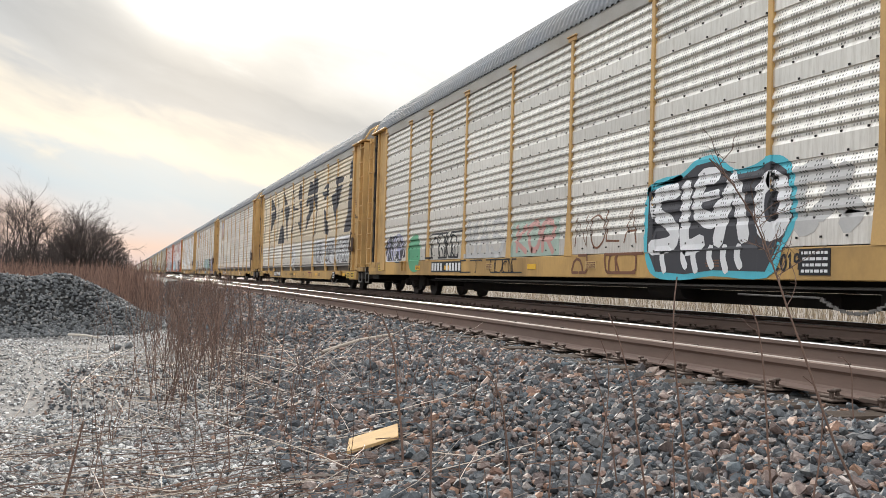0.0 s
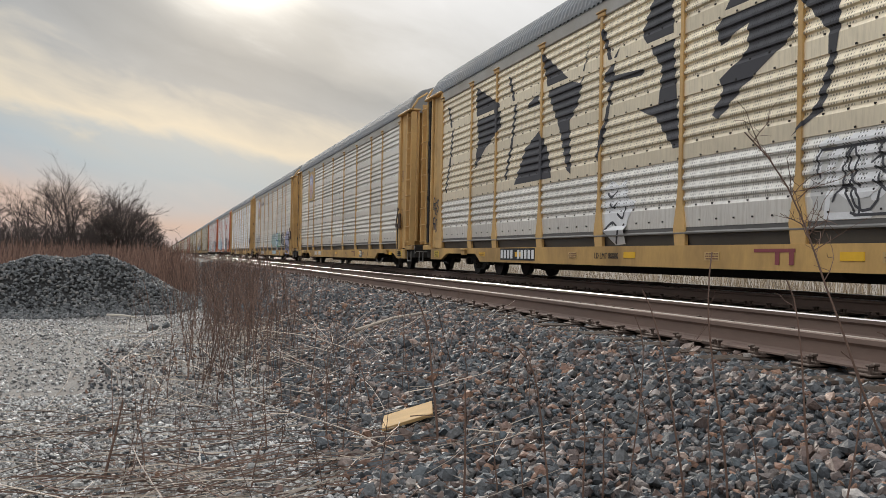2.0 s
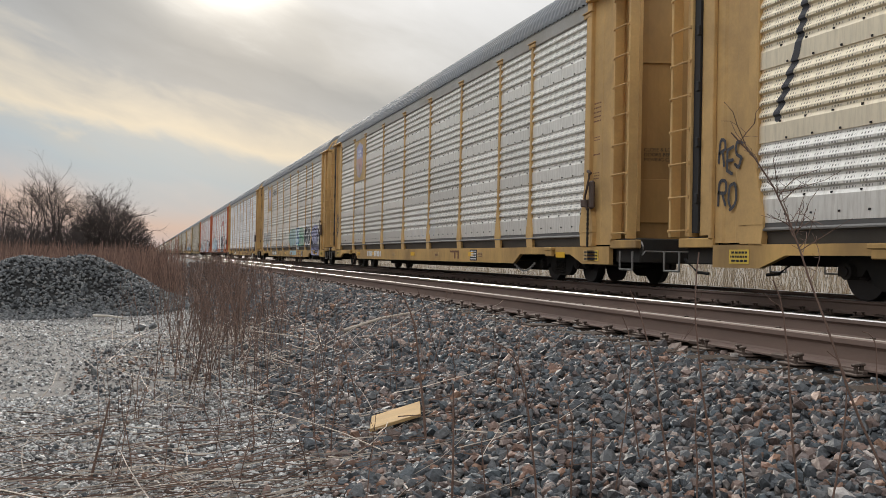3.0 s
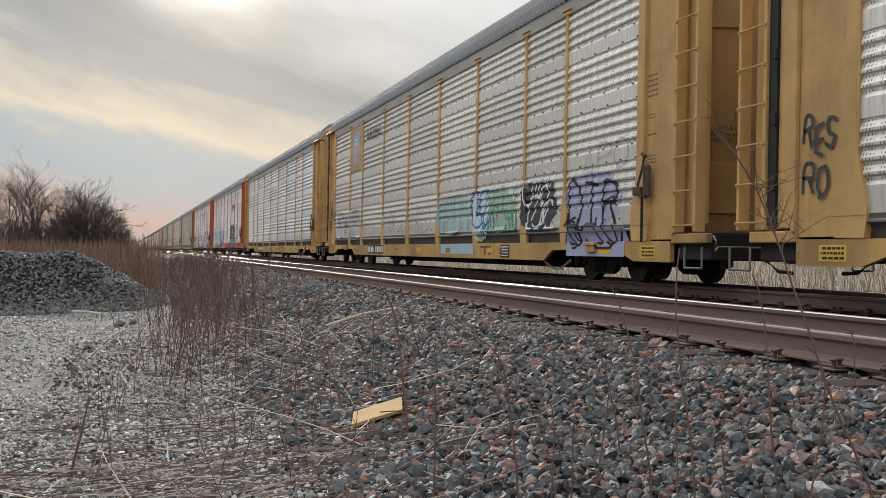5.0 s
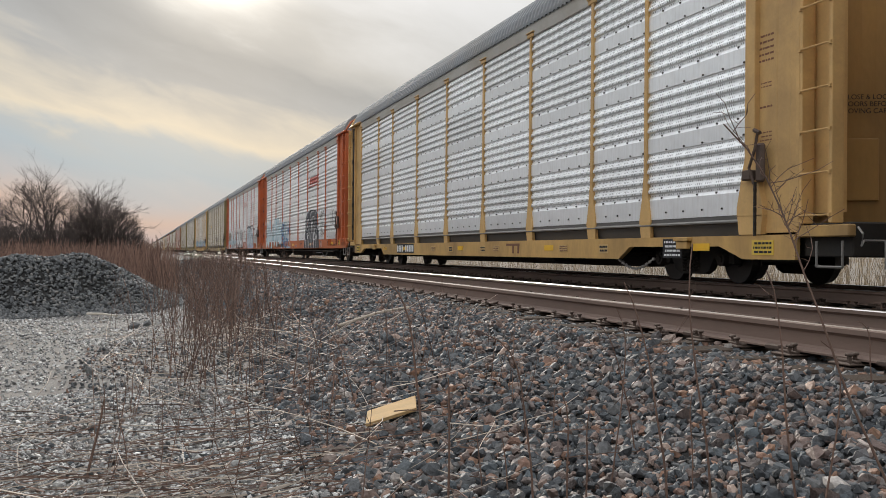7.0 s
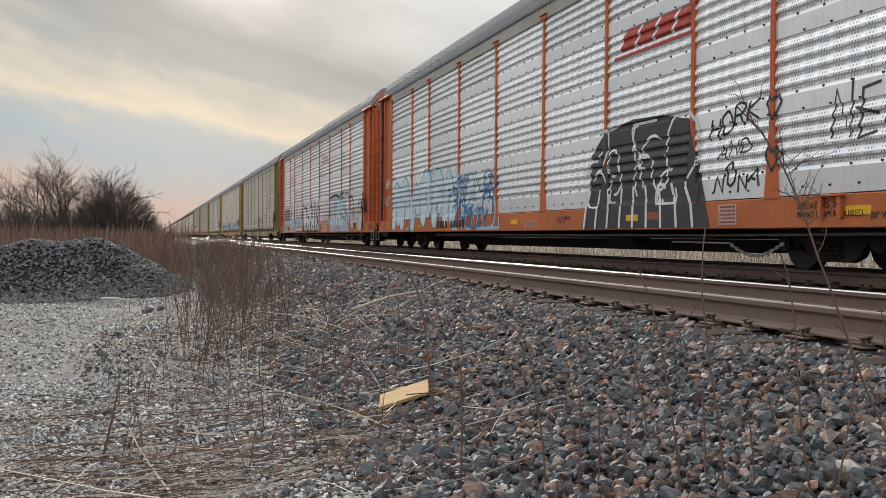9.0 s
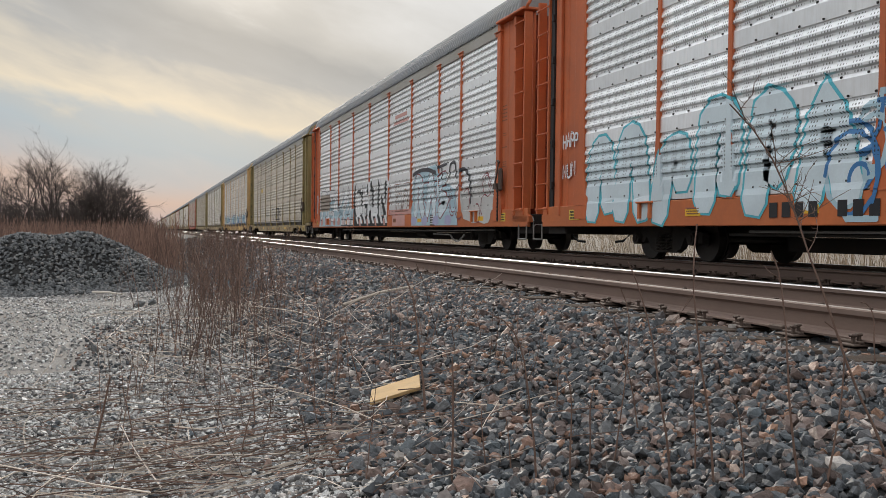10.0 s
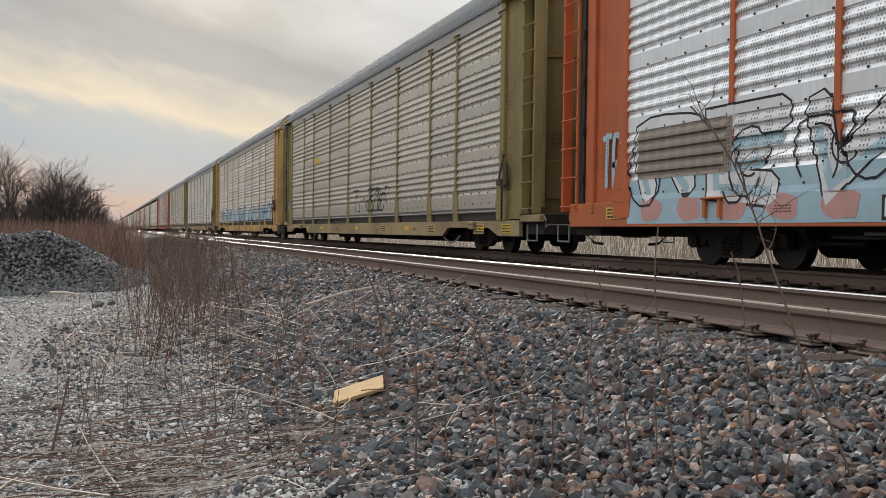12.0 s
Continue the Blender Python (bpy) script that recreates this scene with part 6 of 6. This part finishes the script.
BIG_DARK_MID = [
    [(11.5, 5.0), (10.9, 4.8), (10.8, 3.8), (10.6, 2.3), (10.8, 2.3), (11.4, 2.9), (12.0, 3.1), (11.3, 3.1), (11.2, 3.7), (11.9, 4.4)],
    [(9.6, 4.0), (8.7, 4.9), (7.7, 4.6), (7.8, 3.5), (8.9, 3.0), (9.4, 3.0), (9.5, 3.2), (8.8, 3.5), (8.8, 3.9), (9.5, 3.7)], [(9.4, 3.0), (8.9, 3.0), (9.5, 2.6), (9.7, 2.7)],
    [(7.7, 4.9), (6.9, 4.9), (6.9, 3.4), (7.0, 2.9), (7.2, 2.4), (7.8, 2.15), (7.3, 2.5), (7.1, 3.0), (7.1, 3.4), (7.6, 3.9)]]
BIG_DARK_FRONT = [
    [(3.2, 5.0), (3.1, 4.5), (2.6, 4.5), (1.6, 4.4), (2.7, 3.2), (2.9, 2.6), (3.8, 3.6), (3.9, 3.8), (3.1, 3.9)], [(6.0, 4.1), (5.0, 4.4), (4.5, 4.4), (4.5, 3.9), (5.4, 3.7), (5.4, 3.9)],
    [(0.5, 4.9), (0.05, 4.9), (0.05, 2.4), (0.2, 2.3), (0.4, 2.2), (1.4, 2.2), (1.2, 2.6), (0.8, 2.9), (0.8, 3.3)], [(5.4, 3.4), (4.9, 3.2), (4.4, 2.5), (4.3, 2.2), (5.1, 2.3)]]


def paint_giant_letters(car):
    for group in (BIG_DARK, BIG_DARK_MID, BIG_DARK_FRONT):
        spray(car, "graffiti", group, "charcoal")
    spray(car, "graffiti", [Stroke(ribbon([(23.4 - 5 * i, 4.8), (23.0 - 5 * i, 4.0), (23.2 - 5 * i, 3.2), (23.6 - 5 * i, 2.4)], 0.13)) for i in range(3)], "charcoal")
    for a, b, seed in ((5.05, 7.5, 1), (3.0, 4.65, 2), (0.25, 2.65, 3)):
        spray(car, "graffiti", blob(a, b, 1.05, 1.95, 30 + seed, rough=0.08), "pale", lift=0.005)
        spray(car, "graffiti", curls(33 + seed, a + 0.3, b - 0.3, 1.05, 1.9, 11, 0.035), "charcoal", lift=0.011)
        spray(car, "graffiti", curls(36 + seed, a + 0.2, b - 0.2, 1.05, 2.0, 16, 0.09), "white", lift=0.008)
    spray(car, "graffiti", [[(13.2, 1.0), (13.25, 1.75), (13.0, 1.95), (12.6, 1.80), (12.4, 1.98), (12.3, 1.55), (12.0, 1.50), (12.3, 1.2), (12.5, 0.75), (12.9, 0.73)]], "white", lift=0.006)
    spray(car, "graffiti", [Stroke(ribbon(q, 0.045, True)) for q in ([(13.1, 1.7), (12.9, 1.62), (12.75, 1.72)], [(12.98, 1.5), (12.85, 1.42), (12.72, 1.5)], [(12.7, 1.3), (12.5, 1.22), (12.42, 1.4)],
                                   [(13.2, 1.02), (12.9, 1.15), (12.7, 1.05)], [(12.45, 1.1), (12.7, 0.9), (12.85, 0.76)])], "charcoal", lift=0.010)
    number_board(car, 18.8, 16.6, 0.55)
    lettering(car, "LD LMT 80000", 0.16, "black", on_side(13.6, 0.48))
    spray(car, "graffiti", rect(7.68, 7.78, 0.43, 0.65) + rect(7.98, 8.08, 0.43, 0.65) + rect(7.65, 8.55, 0.60, 0.65), "crimson")
    sign(car, "data_plate", 2.95, 0.53, 0.42, 0.28, "black", "white", 4, False)
    sign(car, "warning_plate", 0.35, 0.54, 0.5, 0.22, "yellow", "black", 3, False)
    lettering(car, "DECK\nCLEARANCE", 0.09, "black", on_side(-0.2, 2.75, -1.5225))


def flat_shape(car, name, outline, ink, x, label=""):
    """A thin flat plate of that outline on the side."""
    bm = bmesh.new()
    prism(bm, [(s - HALF, z) for s, z in outline], "x", x, x + 0.003)
    part(name, bm, INK[ink], car, label)


def paint_shield(car):
    """Plain flat plate with a faded shield of stripes, high up near the rear."""
    s1, s0 = HALF + POSTS[7] + 0.05, HALF + POSTS[8] - 0.05
    flat_shape(car, "shield_panel", [(s1, 3.45), (s0, 3.45), (s0, 5.09), (s1, 5.09)], "buff", -1.592)
    c = (s0 + s1) / 2
    edge = [(0.0, 3.60), (0.34, 3.72), (0.52, 4.0), (0.52, 4.62), (0.58, 4.78), (0.30, 4.86), (0.0, 4.96)]
    edge += [(-u, z) for u, z in edge[-2:0:-1]]
    flat_shape(car, "shield", [(c + u * 1.06, 4.28 + (z - 4.28) * 1.05) for u, z in edge], "lilac", -1.5955)
    flat_shape(car, "shield_field", [(c + u * 0.97, 4.28 + (z - 4.28) * 0.97) for u, z in edge], "pale", -1.599)
    flat_shape(car, "shield_chief", [(c - 0.49, 4.36), (c + 0.49, 4.36), (c + 0.54, 4.74), (c, 4.90), (c - 0.54, 4.74)], "lilac", -1.6025)
    for i in range(5):
        u = -0.40 + 0.2 * i
        low = 3.66 + 0.5 * u * u + (0.16 if i in (0, 4) else 0.0)
        flat_shape(car, "shield_stripe", [(c + u - 0.045, low), (c + u + 0.045, low), (c + u + 0.045, 4.34), (c + u - 0.045, 4.34)], "rose", -1.6025)
    for row, half in ((4.62, 0.30), (4.46, 0.36)):
        for i in range(5):
            u = -half + half * 2 * (i + 0.5) / 5
            flat_shape(car, "writing", [(c + u - half * 0.13, row - 0.05), (c + u + half * 0.13, row - 0.05), (c + u + half * 0.13, row + 0.05), (c + u - half * 0.13, row + 0.05)], "white", -1.606)


def paint_chalky(car):
    paint_shield(car)
    spray(car, "graffiti", word("VOW", 12.5, 9.6, 1.1, 1.9, 0.04, 50, 0.1), "white")
    number_board(car, 18.6, 16.4, 0.55, False)
    spray(car, "graffiti", rect(7.58, 7.68, 0.43, 0.65) + rect(7.88, 7.98, 0.43, 0.65) + rect(7.55, 8.35, 0.60, 0.65), "brown")
    sign(car, "data_plate", 6.4, 0.53, 0.5, 0.28, "black", "white", 4, False)
    sign(car, "warning_plate", -0.2, 0.54, 0.5, 0.22, "buff", "black", 3, False)


def paint_pastel(car):
    paint_shield(car)
    lettering(car, "BUILDING", 0.42, "charcoal", on_side(18.7, 4.44, -1.592))
    spray(car, "graffiti", blob(0.55, 2.68, 1.0, 1.95, 60), "lilac")
    spray(car, "graffiti", rect(0.4, 2.6, 0.45, 0.98), "lilac")
    spray(car, "graffiti", word("DIR", 2.6, 0.6, 1.05, 1.8, 0.07, 61) + curls(62, 0.7, 2.5, 0.6, 1.5, 8, 0.05), "black", lift=0.008)
    spray(car, "graffiti", blob(3.15, 4.9, 0.95, 2.0, 63), "charcoal")
    spray(car, "graffiti", curls(64, 3.2, 4.8, 1.0, 2.0, 12, 0.05), "white", lift=0.008)
    spray(car, "graffiti", word("KUSH", 4.55, 3.1, 2.0, 2.3, 0.045, 65), "white")
    spray(car, "graffiti", word("APO", 2.05, 0.3, 1.95, 2.45, 0.06, 66), "pale")
    spray(car, "graffiti", blob(5.2, 6.7, 1.0, 1.95, 67, rough=0.2), "mint")
    spray(car, "graffiti", blob(6.7, 7.85, 0.75, 1.95, 68), "ice")
    spray(car, "graffiti", curls(69, 6.6, 7.7, 0.9, 1.95, 9, 0.05), "blue", lift=0.008)
    spray(car, "graffiti", curls(78, 5.3, 6.6, 1.0, 1.9, 9, 0.06), "green", lift=0.008)
    spray(car, "graffiti", blob(8.05, 10.6, 0.95, 1.95, 70), "mint")
    spray(car, "graffiti", [q for i in range(4) for q in rect(8.2 + 0.62 * i, 8.45 + 0.62 * i, 1.0, 1.9)], "sky", lift=0.008)
    spray(car, "graffiti", rect(7.7, 10.2, 0.45, 0.70), "sky")
    spray(car, "graffiti", curls(71, 11.5, 19.0, 1.05, 1.8, 24, 0.04), "pale")
    spray(car, "graffiti", blob(19.5, 21.3, 1.0, 2.0, 72) + blob(21.6, 23.5, 1.0, 2.0, 73), "pale")
    spray(car, "graffiti", curls(74, 19.4, 23.7, 1.0, 2.0, 12, 0.025), "charcoal", lift=0.008)
    spray(car, "graffiti", curls(77, 19.4, 23.7, 1.0, 1.9, 12, 0.06), "white", lift=0.007)
    for i, ch in enumerate("MASTA"):
        spray(car, "graffiti", word(ch, 24.85, 24.25, 3.5 - 0.5 * i, 3.85 - 0.5 * i, 0.035, 75, 0.08), "faded_red", lift=0.006)
    number_board(car, 18.3, 16.2, 0.55)
    spray(car, "graffiti", rect(6.58, 6.68, 0.43, 0.65) + rect(6.88, 6.98, 0.43, 0.65) + rect(6.55, 7.25, 0.60, 0.65), "crimson")
    sign(car, "data_plate", 5.7, 0.53, 0.5, 0.28, "black", "white", 4, False)


def paint_clean(car):
    spray(car, "graffiti", rect(8.18, 8.28, 0.43, 0.65) + rect(8.48, 8.58, 0.43, 0.65) + rect(8.15, 8.95, 0.60, 0.65), "brown")
    number_board(car, 18.6, 16.6, 0.55)
    sign(car, "data_plate", 1.9, 0.53, 0.55, 0.3, "black", "white", 4, False)
    for y in (13.0, 10.5, 4.2):
        sign(car, "stencil", y, 0.53, 0.35, 0.16, "buff", "black", 2, False)


def paint_grey_tag(car):
    spray(car, "graffiti", [[(8.6, 0.6), (8.3, 1.2), (8.2, 2.0), (7.7, 2.35), (6.6, 2.5), (5.6, 2.45), (4.8, 2.3), (4.55, 1.6), (4.2, 0.6)]], "charcoal", True)
    spray(car, "graffiti", curls(90, 4.7, 8.1, 1.0, 2.4, 16, 0.05) + [Stroke(ribbon([(8.5 - 0.48 * i, 0.62), (8.4 - 0.46 * i, 1.0), (8.25 - 0.42 * i, 1.3)], 0.07)) for i in range(9)], "white", True, 0.008)
    spray(car, "graffiti", word("HORK", 4.25, 3.0, 2.0, 2.3, 0.04, 91, 0.1) + word("AND", 4.0, 3.2, 1.65, 1.85, 0.03, 97, 0.1) + word("NONA", 4.1, 3.0, 1.15, 1.4, 0.04, 92, 0.12), "black", True)
    spray(car, "graffiti", curls(93, 13.6, 17.0, 0.7, 2.0, 26, 0.06), "blue", True, 0.006)
    spray(car, "graffiti", curls(94, 13.6, 17.2, 0.65, 2.1, 24, 0.08), "sky", True, 0.004)
    for w, ink, lift in ((0.62, "cyan", 0.004), (0.52, "ice", 0.008)):
        spray(car, "graffiti", [Stroke(ribbon(q, w, True)) for q in ([(23.6, 0.85), (23.5, 1.8), (23.1, 1.9), (22.95, 1.0)], [(22.5, 0.85), (22.35, 1.95), (21.95, 1.95), (21.75, 0.85)],
                                       [(21.2, 0.8), (21.0, 1.6), (20.6, 1.75), (20.55, 1.3)], [(19.9, 0.95), (19.8, 2.1), (19.3, 2.05), (19.35, 1.2)], [(18.7, 0.9), (18.5, 2.1), (18.1, 1.9), (18.3, 1.3)],
                                       [(17.6, 0.95), (17.3, 2.0), (16.9, 1.0)])], ink, True, lift)
    spray(car, "graffiti", word("HAPP", 25.0, 24.3, 2.15, 2.4, 0.045, 98, 0.05) + word("NUN", 25.0, 24.4, 1.55, 1.82, 0.045, 99, 0.05), "white", True, 0.008)
    spray(car, "graffiti", word("NEK", 1.6, 0.3, 1.7, 2.3, 0.04, 96, 0.12), "charcoal", True)
    spray(car, "emblem", [q for i in range(4) for q in [[(7.1 - 0.6 * i, 3.75), (6.6 - 0.6 * i, 3.75), (6.4 - 0.6 * i, 4.1), (6.9 - 0.6 * i, 4.1)]]] + rect(4.7, 7.3, 3.62, 3.68), "red", True)
    for c in (2.25, 1.55):
        spray(car, "graffiti", [Stroke(ribbon([(2.72, c - 0.2), (2.87, c + 0.02), (2.80, c + 0.12), (2.72, c + 0.05), (2.63, c + 0.12), (2.56, c + 0.02), (2.72, c - 0.2)], 0.035))], "charcoal", True, 0.008)
    number_board(car, 18.4, 15.8, 0.78, False, "black")
    lettering(car, "SPECIAL NO. 24\nBRAKE BEAM REQUIRED", 0.11, "black", on_side(2.2, 0.82))
    lettering(car, "28\" WHEELS", 0.11, "black", on_side(0.9, 0.68))
    lettering(car, "L-89-4", 0.13, "black", on_side(9.5, 0.78))
    sign(car, "stencil", 3.75, 0.78, 0.45, 0.3, "rose", "brown", 5)
    sign(car, "stencil", 11.2, 0.72, 0.7, 0.12, "rose", "brown", 2)


def paint_block_letters(car):
    spray(car, "graffiti", rect(16.2, 23.9, 0.62, 1.32), "sky", True, 0.003)
    spray(car, "replaced_sheet", rect(21.2, 23.62, 1.32, 2.08), "patch", True, 0.013)
    spray(car, "graffiti", [q for i in range(7) for q in blob(22.9 - i, 23.5 - i, 0.66, 1.0, 100 + i, 14)], "rose", True, 0.006)
    spray(car, "graffiti", word("REVA", 23.6, 16.4, 1.15, 2.0, 0.50, 101, 0.1), "black", True, 0.005)
    spray(car, "graffiti", word("REVA", 23.6, 16.4, 1.15, 2.0, 0.43, 101, 0.1), "white", True, 0.007)
    spray(car, "graffiti", word("REVA", 23.6, 16.4, 1.1, 1.7, 0.14, 101, 0.1), "sky", True, 0.009)
    spray(car, "graffiti", curls(102, 16.4, 23.6, 0.9, 1.9, 16, 0.03), "black", True, 0.011)
    spray(car, "graffiti", rect(10.6, 16.0, 0.62, 0.98), "black", True, 0.003)
    spray(car, "graffiti", word("CHIN", 16.1, 10.75, 0.98, 2.1, 0.42, 103, 0.03), "black", True, 0.005)
    spray(car, "graffiti", word("CHIN", 15.85, 10.5, 1.12, 2.2, 0.34, 103, 0.03), "white", True, 0.009)
    spray(car, "graffiti", [[(15.7 - 0.66 * i, 1.0), (15.4 - 0.66 * i, 1.0), (15.15 - 0.66 * i, 0.72), (15.45 - 0.66 * i, 0.72)] for i in range(8)], "white", True, 0.009)
    spray(car, "graffiti", [[(15.1 - 1.3 * i, 0.9), (14.9 - 1.3 * i, 0.9), (14.75 - 1.3 * i, 0.64), (15.0 - 1.3 * i, 0.64)] for i in range(4)], "rose", True, 0.011)
    spray(car, "graffiti", rect(7.5, 10.4, 1.0, 1.16) + rect(8.3, 9.9, 0.62, 0.98), "rose", True)
    spray(car, "graffiti", curls(104, 7.6, 10.2, 1.1, 2.0, 12, 0.03), "brown", True, 0.007)
    spray(car, "graffiti", [[(7.5, 0.62), (7.4, 2.0), (7.0, 2.3), (5.0, 2.4), (4.4, 1.9), (3.2, 1.6), (2.9, 0.62)]], "sky", True, 0.004)
    for w, ink, lift in ((0.44, "crimson", 0.007), (0.36, "ice", 0.010)):
        spray(car, "graffiti", [Stroke(ribbon(q, w, True)) for q in ([(7.0, 1.0), (6.95, 1.95), (6.45, 1.85), (6.55, 1.4), (6.2, 1.0)], [(5.75, 1.0), (5.45, 2.0), (5.05, 1.0)],
                                       [(4.05, 1.95), (4.6, 1.85), (4.45, 1.45), (4.0, 1.3), (4.5, 1.0)])], ink, True, lift)
    spray(car, "graffiti", [Stroke(ribbon([(4.75, 2.28), (3.95, 2.34)], 0.09)), Stroke(ribbon([(4.4, 2.3), (4.35, 1.95)], 0.09)), Stroke(ribbon([(3.7, 1.95), (3.6, 2.3), (3.2, 2.3), (3.1, 1.9)], 0.09, True)),
                            Stroke(ribbon([(2.9, 2.05), (2.4, 2.1), (2.0, 1.8), (1.9, 1.2)], 0.10, True)), Stroke(ribbon([(7.4, 2.2), (6.6, 2.3), (5.8, 2.28), (5.0, 2.15)], 0.12, True))], "charcoal", True, 0.012)
    spray(car, "graffiti", [q for i in range(4) for q in blob(6.9 - 1.15 * i, 7.5 - 1.15 * i, 0.62, 0.9, 170 + i, 12)], "lilac", True, 0.009)
    spray(car, "graffiti", curls(106, 0.4, 7.0, 0.7, 1.9, 11, 0.035), "crimson", True, 0.008)
    spray(car, "graffiti", blob(0.2, 2.7, 0.65, 1.7, 107), "pale", True)
    spray(car, "graffiti", word("TR", 24.8, 24.1, 1.3, 2.1, 0.1, 108), "sky", True, 0.02)
    number_board(car, 18.6, 16.2, 0.78)
    sign(car, "data_plate", 5.2, 0.78, 0.55, 0.32, "black", "white", 4)
    spray(car, "emblem", rect(8.0, 9.9, 4.0, 4.12) + rect(8.2, 9.7, 4.2, 4.32), "rose", True)


def paint_olive(car):
    spray(car, "graffiti", curls(110, 8.5, 12.5, 1.1, 1.8, 16, 0.05), "black")
    spray(car, "graffiti", curls(111, 12.5, 17, 1.1, 1.8, 10, 0.04), "pale")
    spray(car, "emblem", rect(18.2, 19.0, 3.1, 3.35), "yellow")
    for y in (1.2, 4.5, 9.0, 15.0):
        sign(car, "stencil", y, 0.53, 0.6, 0.22, "buff", "black", 3, False)
    spray(car, "graffiti", word("ANDE", 25.0, 24.2, 1.3, 1.8, 0.04, 112), "pale", lift=0.02)


def paint_pale_foot(car):
    for i in range(8):
        spray(car, "graffiti", blob(2.0 + 2.6 * i, 4.3 + 2.6 * i, 1.0, 1.7, 120 + i), ("sky", "pale", "sky", "mint")[i % 4])
    spray(car, "graffiti", curls(130, 1, 23, 1.0, 1.8, 50, 0.07), "blue", lift=0.008)


for k, job in enumerate((paint_blue_tag, paint_giant_letters, paint_chalky, paint_pastel, paint_clean, paint_grey_tag, paint_block_letters, paint_olive, paint_pale_foot)):
    job(train[k])
for k in range(8):
    deep = k in (0, 5, 6)
    z = 0.80 if deep else 0.54
    for at in (-0.35, 24.35):
        sign(train[k], "warning_plate", at, z, 0.46, 0.20, "yellow", "black", 3)
    for at in (1.55, 21.6):
        put("jacking_pad", shared(("jacking_pad", deep, CARS[k][0]), lambda bm: (box(bm, -1.66, -1.575, -0.24, 0.24, 0.955, 0.985, bevel=0.008), box(bm, -1.64, -1.575, -0.20, -0.14, 0.70, 0.957), box(bm, -1.64, -1.575, 0.14, 0.20, 0.70, 0.957)) if deep
                                  else (box(bm, -1.67, -1.575, -0.2, 0.2, 0.64, 0.70, bevel=0.008), box(bm, -1.65, -1.575, -0.15, 0.15, 0.52, 0.642, bevel=0.01)), M[CARS[k][0] + "_sill"]), train[k], pose(0, at - HALF, 0))
    for at in (5.9, 9.6, 14.6, 20.2):
        sign(train[k], "stencil", at, z, 0.40, 0.13, "buff" if CARS[k][0] != "orange" else "faded_red", "brown", 3)
for car in train[1:4]:
    spray(car, "graffiti", word("RES", 24.95, 24.35, 1.85, 2.2, 0.05, 140, 0.1) + word("RO", 24.95, 24.45, 1.3, 1.65, 0.05, 141, 0.1), "charcoal", lift=0.006)
for car in train[:9]:
    door = Matrix.Translation((-1.0, -13.165, 2.45)) @ Matrix.Rotation(radians(-24), 4, "Z") @ Matrix.Rotation(radians(90), 4, "X")
    lettering(car, "CLOSE & LOCK\nDOORS BEFORE\nMOVING CAR", 0.09, "black", door)
    # small stencilled notices on the corner wall, unreadable
    for z, w, h, n in ((3.25, 0.30, 0.42, 5), (2.75, 0.22, 0.10, 2), (2.45, 0.26, 0.08, 1), (2.05, 0.24, 0.16, 3)):
        bars = bmesh.new()
        rng = random.Random(int(z * 100))
        for row in range(n):
            y = -w / 2
            while y < w / 2 - 0.02:
                e = min(y + rng.uniform(0.03, 0.09), w / 2)
                zz = h / 2 - h * (row + 0.5) / n
                box(bars, -1.5225, -1.5202, y, e, zz - h * 0.16 / n, zz + h * 0.16 / n)
                y = e + 0.018
        tagged(part("stencil", bars, INK["brown"], car), kind="stuff").matrix_basis = pose(0, -12.32, z)


def motions():
    """The train runs past at an even speed, its wheels roll on the rails."""
    times = [0.0, 0.2, 1.0, 2.0, 3.0, 4.0, 5.0, 6.0, 7.0, 8.0, 9.0, 10.0, 11.0, 11.8, 12.0]
    for k, car in enumerate(train):
        y = car_y(k)
        walk(car, [(t, pose(CAR_X, y - SPEED * t, 0)) for t in times])
    step = math.degrees(SPEED / 0.355 / FPS)
    for w in turning:
        at = w.location.copy()
        walk(w, [(i / FPS, pose(*at, step * i)) for i in range(12 * FPS + 1)])


motions()
